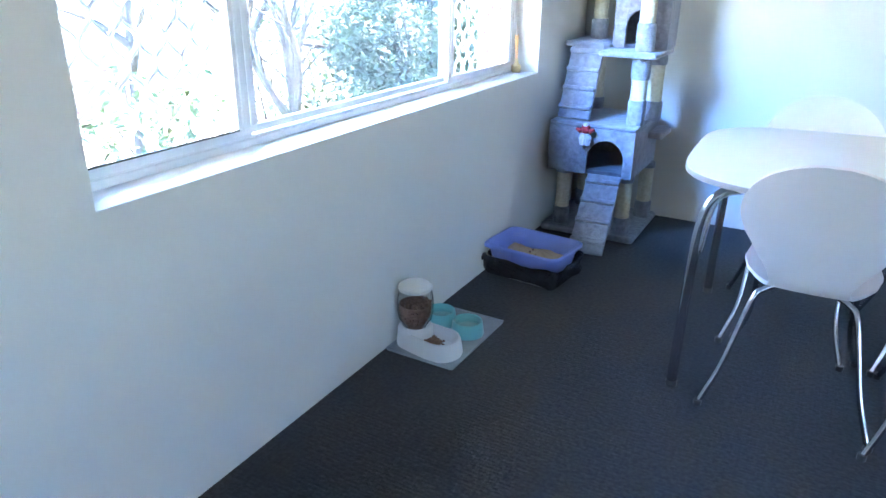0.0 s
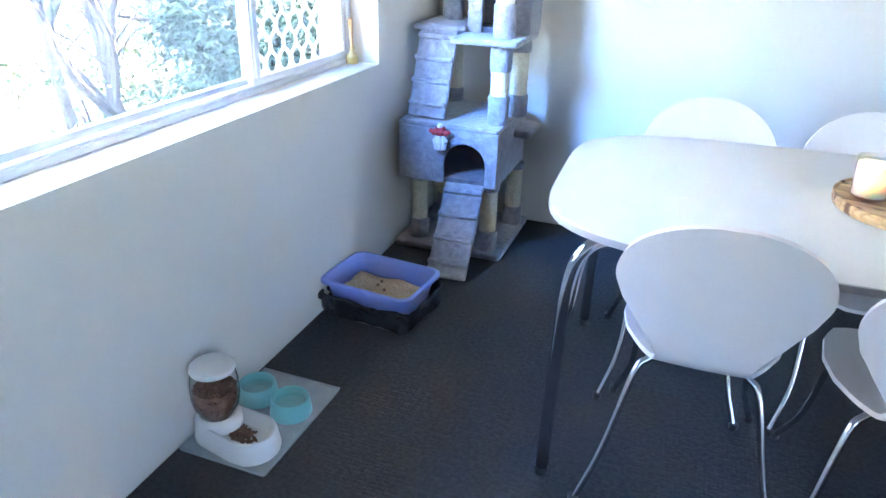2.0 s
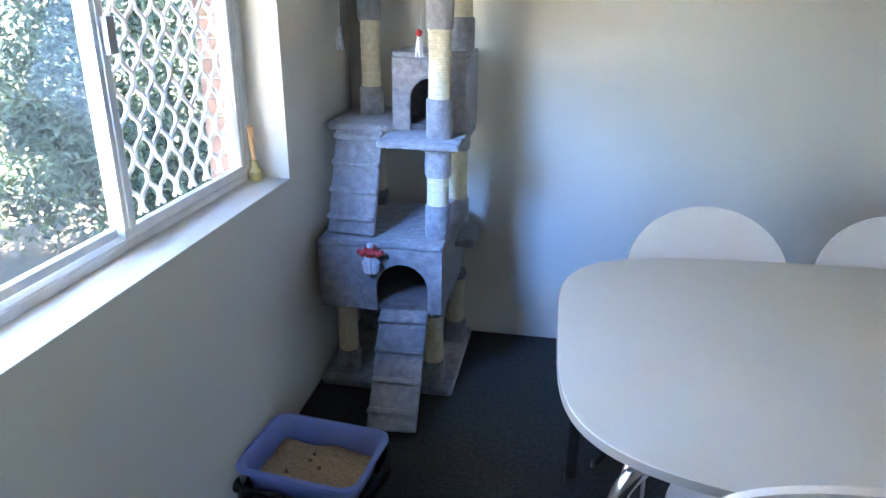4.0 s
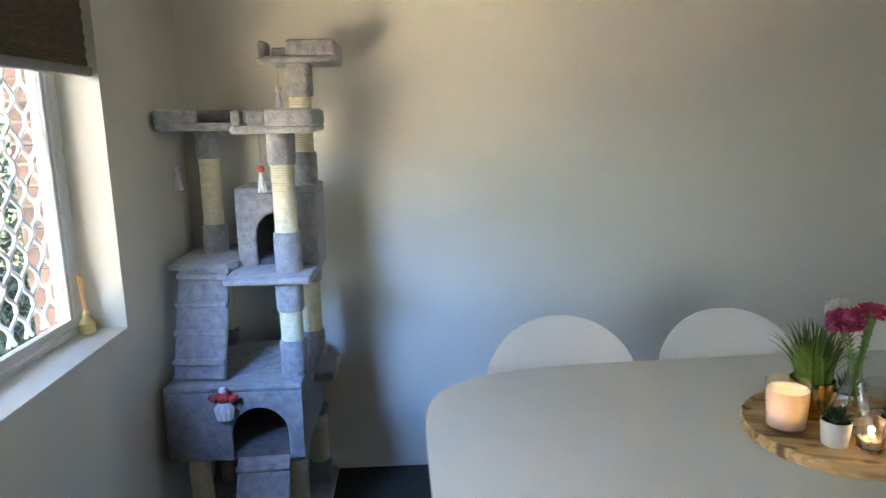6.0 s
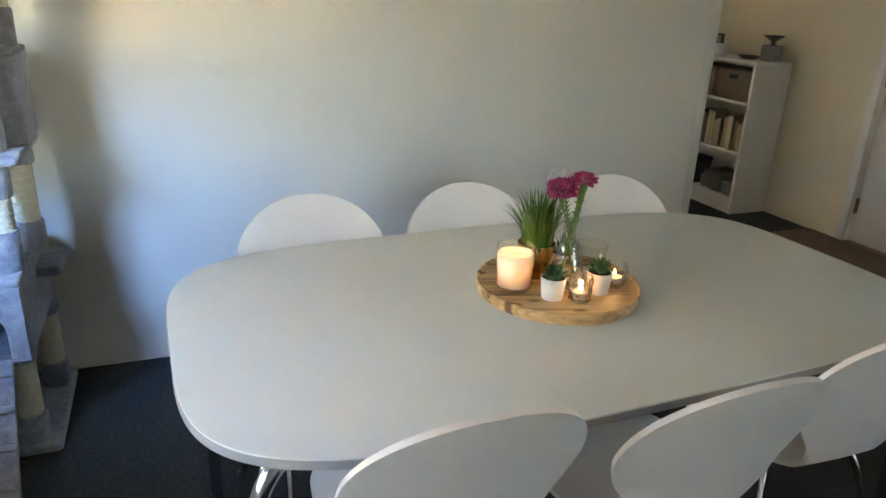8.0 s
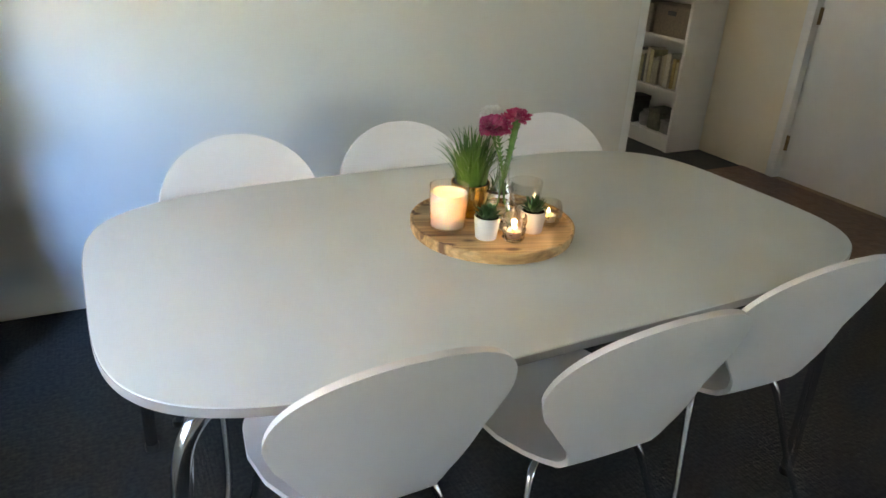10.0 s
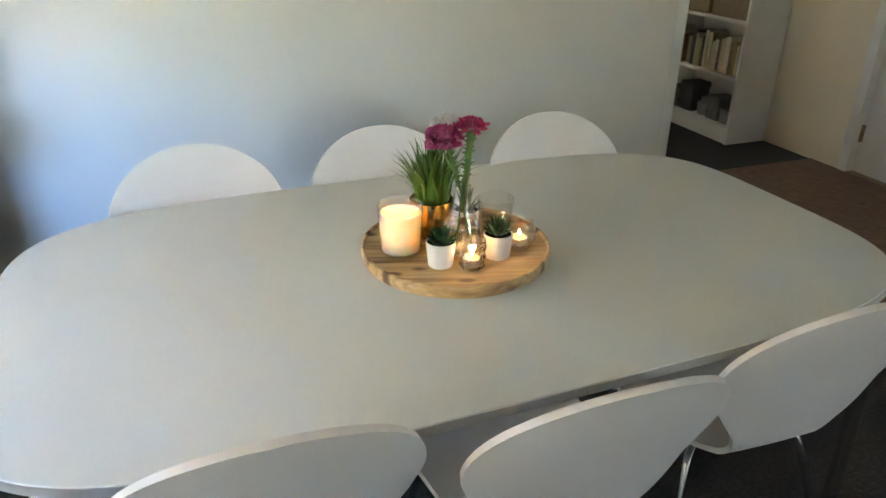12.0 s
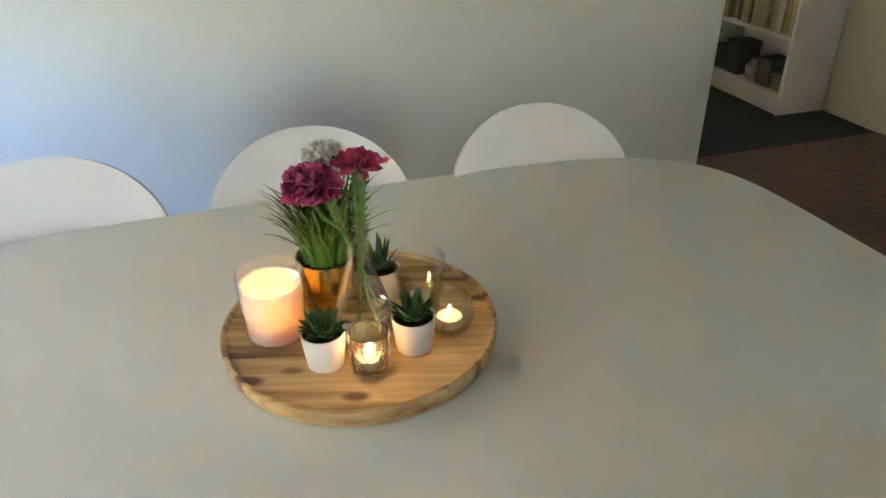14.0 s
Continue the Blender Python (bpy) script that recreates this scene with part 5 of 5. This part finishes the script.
def brick_wall(name, axis, fixed, u0, u1, z0, z1, depth, label):
    """A wall whose one face shows bricks of its own, the core being mortar."""
    bm = B(fixed, u0, z0, fixed - depth, u1, z1) if axis == "x" else B(u0, fixed, z0, u1, fixed + depth, z1)
    ob = structure(name, bm, M_MORTAR, label, "brick wall")
    L, C, d = 0.23, 0.076, 0.02
    mesh = None
    row, z = 0, z0 + 0.006
    while z + C < z1 - 0.02:
        u = u0 + 0.004 - (L / 2 + 0.005 if row % 2 else 0)
        while u < u1 - 0.05:
            a, b = max(u, u0 + 0.002), min(u + L, u1 - 0.002)
            if b - a > 0.05:
                full = abs((b - a) - L) < 1e-6
                if full and mesh is not None:
                    me = mesh
                else:
                    h = (b - a) / 2
                    bb = B(-d, -h, -C / 2, 0.006, h, C / 2, bevel=0.004, seg=1) if axis == "x" else B(-h, -0.006, -C / 2, h, d, C / 2, bevel=0.004, seg=1)
                    me = mesh_of("brick", bb, M_BRICK)
                    if full:
                        mesh = me
                br = new("brick", me)
                br.location = (fixed, (a + b) / 2, z + C / 2) if axis == "x" else ((a + b) / 2, fixed, z + C / 2)
                br.parent = ob
            u += L + 0.010
        z += C + 0.010
        row += 1
    return ob


def foliage(n, centre, radii, leaf, seed, shell=0.5):
    """Many small folded leaves in uneven clumps."""
    rng = random.Random(seed)
    clumps = []
    for _ in range(16):
        while True:
            p = Vector((rng.uniform(-1, 1), rng.uniform(-1, 1), rng.uniform(-1, 1)))
            if shell < p.length < 1:
                break
        clumps.append((p, rng.uniform(0.18, 0.42)))
    verts, faces = [], []
    for _ in range(n):
        p, r = rng.choice(clumps)
        q = p + Vector((rng.gauss(0, 1), rng.gauss(0, 1), rng.gauss(0, 1))) * r * 0.55
        o = Vector((centre[0] + q.x * radii[0], centre[1] + q.y * radii[1], centre[2] + q.z * radii[2]))
        d = Vector((rng.uniform(-1, 1), rng.uniform(-1, 1), rng.uniform(-0.9, 0.5))).normalized()
        s = d.cross(Vector((rng.uniform(-1, 1), rng.uniform(-1, 1), 1))).normalized()
        nn = s.cross(d)
        ln = leaf * rng.uniform(0.6, 1.3)
        k = len(verts)
        verts += [o, o + d * ln * 0.5 + s * ln * 0.2 + nn * ln * 0.06, o + d * ln, o + d * ln * 0.5 - s * ln * 0.2 + nn * ln * 0.06]
        faces += [(k, k + 1, k + 2), (k, k + 2, k + 3)]
    return verts, faces


def leaf_part(name, args, material, parent):
    verts, faces = foliage(*args)
    me = bpy.data.meshes.new(name)
    org = ORIGIN[parent]
    me.from_pydata([v - org for v in verts], [], faces)
    me.materials.append(material)
    ob = new(name, me)
    ob.parent = parent
    ORIGIN[ob] = org
    return ob


def garden_tree(loc, lean, crown, radii, leaf, n, seed, material, label, trunk_r=0.09):
    rng = random.Random(seed)
    t = thing("garden_tree", loc, label, "tree")
    o = Vector(loc)
    tip = o + Vector(lean)
    line = glide([o - Vector((0, 0, 0.1)), o.lerp(tip, 0.35) + Vector((rng.uniform(-0.1, 0.1), rng.uniform(-0.1, 0.1), 0)), o.lerp(tip, 0.7) + Vector((rng.uniform(-0.1, 0.1), rng.uniform(-0.1, 0.1), 0)), tip], 6)
    tr = part("trunk", tube(line, 0, 12, None, [trunk_r * (1 - 0.75 * i / (len(line) - 1)) for i in range(len(line))]), M_BARK, t)
    for k in range(14):
        a = line[int(len(line) * (0.25 + 0.05 * k))]
        d = Vector((rng.uniform(-1, 1), rng.uniform(-1, 1), rng.uniform(0.1, 0.9))).normalized() * rng.uniform(0.6, 1.5)
        pts = glide([a, a + d * 0.5 + Vector((0, 0, 0.06)), a + d], 5)
        part("limb", tube(pts, 0, 7, None, [0.042 * (1 - 0.8 * i / (len(pts) - 1)) for i in range(len(pts))]), M_BARK, tr)
    leaf_part("crown", (n, crown, radii, leaf, seed), material, t)


def bush(loc, radii, leaf, n, seed, material, label):
    b = thing("garden_bush", loc, label, "bush")
    rng = random.Random(seed)
    for k in range(6):
        a = k * 1.05
        d = Vector((math.cos(a) * radii[0] * 0.5, math.sin(a) * radii[1] * 0.5, radii[2] * rng.uniform(1.1, 1.7)))
        pts = glide([Vector(loc) - Vector((0, 0, 0.05)), Vector(loc) + d * 0.5, Vector(loc) + d], 4)
        part("stem", tube(pts, 0, 6, None, [0.02 * (1 - 0.8 * i / (len(pts) - 1)) for i in range(len(pts))]), M_BARK, b)
    leaf_part("leaves", (n, (loc[0], loc[1], loc[2] + radii[2] * 0.95), radii, leaf, seed, 0.25), material, b)


bush((-2.0, 5.75, GZ), (0.7, 0.75, 0.62), 0.07, 9500, 21, M_LEAF2, "dense blue-green garden bush")
bush((-1.75, 5.7, GZ), (0.75, 0.7, 1.25), 0.07, 14000, 26, M_LEAF2, "tall dense dark green garden shrub")
bush((-2.4, 6.6, GZ), (1.0, 1.1, 0.85), 0.075, 11000, 22, M_LEAF2, "dense blue-green garden bush")
bush((-3.3, 5.4, GZ), (0.8, 0.9, 0.6), 0.07, 1500, 23, M_LEAF, "low sunlit garden bush")
bush((-3.2, 3.95, GZ), (0.45, 0.5, 0.5), 0.10, 500, 24, M_LEAF, "sparse pale garden bush")
bush((-4.5, 7.5, GZ), (1.4, 1.3, 1.0), 0.08, 2500, 25, M_LEAF, "wide green sunlit garden bush")
garden_tree((-2.0, 6.1, GZ), (-0.9, 0.2, 3.3), (-2.6, 6.3, 2.5), (1.6, 1.6, 0.9), 0.06, 3500, 31, M_LEAF, "leaning garden tree with grey bark")
garden_tree((-3.4, 5.3, GZ), (0.5, -0.4, 3.2), (-3.2, 5.0, 2.1), (1.2, 1.3, 0.9), 0.07, 700, 32, M_LEAF, "thin garden tree with open crown", 0.06)
garden_tree((-4.2, 4.6, GZ), (-0.5, 0.6, 3.4), (-4.4, 5.0, 2.2), (1.3, 1.3, 0.9), 0.08, 600, 34, M_LEAF2, "slim many-branched garden tree", 0.055)
garden_tree((-6.5, 9.5, GZ), (0.2, 0.3, 4.4), (-6.4, 9.6, 3.0), (2.6, 2.6, 1.6), 0.12, 2500, 33, M_LEAF2, "broad green garden tree behind")

# extra crown added overhead to keep sky light off the low brick wall
garden_tree((-6.9, 4.2, GZ), (1.4, -0.4, 3.3), (-5.0, 3.9, 2.75), (1.9, 2.3, 0.75), 0.12, 6000, 35, M_LEAF2, "spreading garden tree added to shade the low brick wall", 0.07)

# a bare many-stemmed tree before the bushes
ms = thing("garden_tree", (-2.6, 4.98, GZ), "many-stemmed garden tree with bare dark branches", "tree")
rng = random.Random(77)
o = Vector((-2.6, 4.98, GZ))
trunk = part("trunk", tube(glide([o - Vector((0, 0, 0.1)), o + Vector((0.02, -0.02, 0.25)), o + Vector((0.0, -0.06, 0.55))], 5), 0, 10, None, [0.070, 0.066, 0.064, 0.062, 0.060, 0.058, 0.056, 0.054, 0.052, 0.050, 0.048][:len(glide([o, o, o], 5))]), M_BARK, ms)
for k in range(8):
    f = o + Vector((0.0, -0.06, 0.40 + 0.02 * k))
    d = Vector((rng.uniform(-0.5, 0.4), -0.75 + 0.18 * k + rng.uniform(-0.08, 0.08), 1.0)).normalized()
    ln = rng.uniform(1.5, 2.2)
    bend = Vector((rng.uniform(-0.25, 0.25), rng.uniform(-0.28, 0.28), 0))
    line = glide([f, f + d * ln * 0.35 + bend, f + d * ln * 0.7 - bend * 0.4, f + d * ln + bend], 5)
    limb = part("limb", tube(line, 0, 8, None, [0.034 * (1 - 0.72 * i / (len(line) - 1)) for i in range(len(line))]), M_BARK, trunk)
    bm = bmesh.new()
    for q in range(7):
        a = line[int(len(line) * (0.2 + 0.1 * q))]
        e = (d + Vector((rng.uniform(-1, 1), rng.uniform(-1, 1), rng.uniform(-0.2, 0.4)))).normalized() * rng.uniform(0.25, 0.6)
        tube(glide([a, a + e * 0.5 + Vector((0, 0, 0.03)), a + e], 3), 0, 5, bm, [0.012, 0.011, 0.010, 0.009, 0.007, 0.006, 0.004][:len(glide([a, a, a], 3))])
    twig = part("twigs", bm, M_BARK, ms)
leaf_part("crown", (900, (-2.6, 4.8, 1.25), (0.8, 0.9, 0.6), 0.05, 78), M_LEAF, ms)
structure("garden_wall", B(-8.4, -16, GZ - 0.1, -8.0, 18, 1.7, bevel=0.01), M_FENCE, "pale grey rendered boundary wall across the garden", "garden wall")
# unseen wall added as a second reflector for warm sunlight
structure("patio_wall", B(-4.4, -3.5, GZ - 0.1, -1.2, -3.2, 0.55, bevel=0.01), M_BOUNCE, "low pale wall, unseen, added to bounce warm sunlight indoors", "garden wall")
# unseen overhang, added to cut sky light on the brick wing and sill
structure("eaves", B(-0.95, YS - 0.2, 2.32, -0.2001, 5.3, 2.40, bevel=0.01), M_FENCE, "unseen pale overhang added to shade the brick wing and sill", "eaves")
# unseen house shape added to hide western sky and narrow the window light
hb = thing("neighbouring_house", (-10.5, 0.0, GZ), "unseen pale house shape added to block part of the sky", "house", kind="structure")
part("wall", B(-13.0, -4.6, GZ - 0.1, -8.45, 4.4, 5.6, bevel=0.02), M_FENCE, hb)
bm = B(-13.4, -5.0, 5.6, -8.05, 4.8, 5.75)
for v in bm.verts:
    if v.co.z > 5.7:
        v.co = Vector((-10.7 + (v.co.x + 10.7) * 0.1, -0.1 + (v.co.y + 0.1) * 0.5, 7.4))
part("roof", bm, M_BRICK, hb, "red hipped roof of the unseen sky blocker", smooth=False)
brick_wall("house_wing", "y", 4.62, -0.78, -0.26, GZ, 2.6, 0.6, "red brick wing of the house beside the window")
brick_wall("brick_garden_wall", "x", -6.0, 2.6, 5.92, GZ, 0.37, 0.2, "low red brick garden wall")
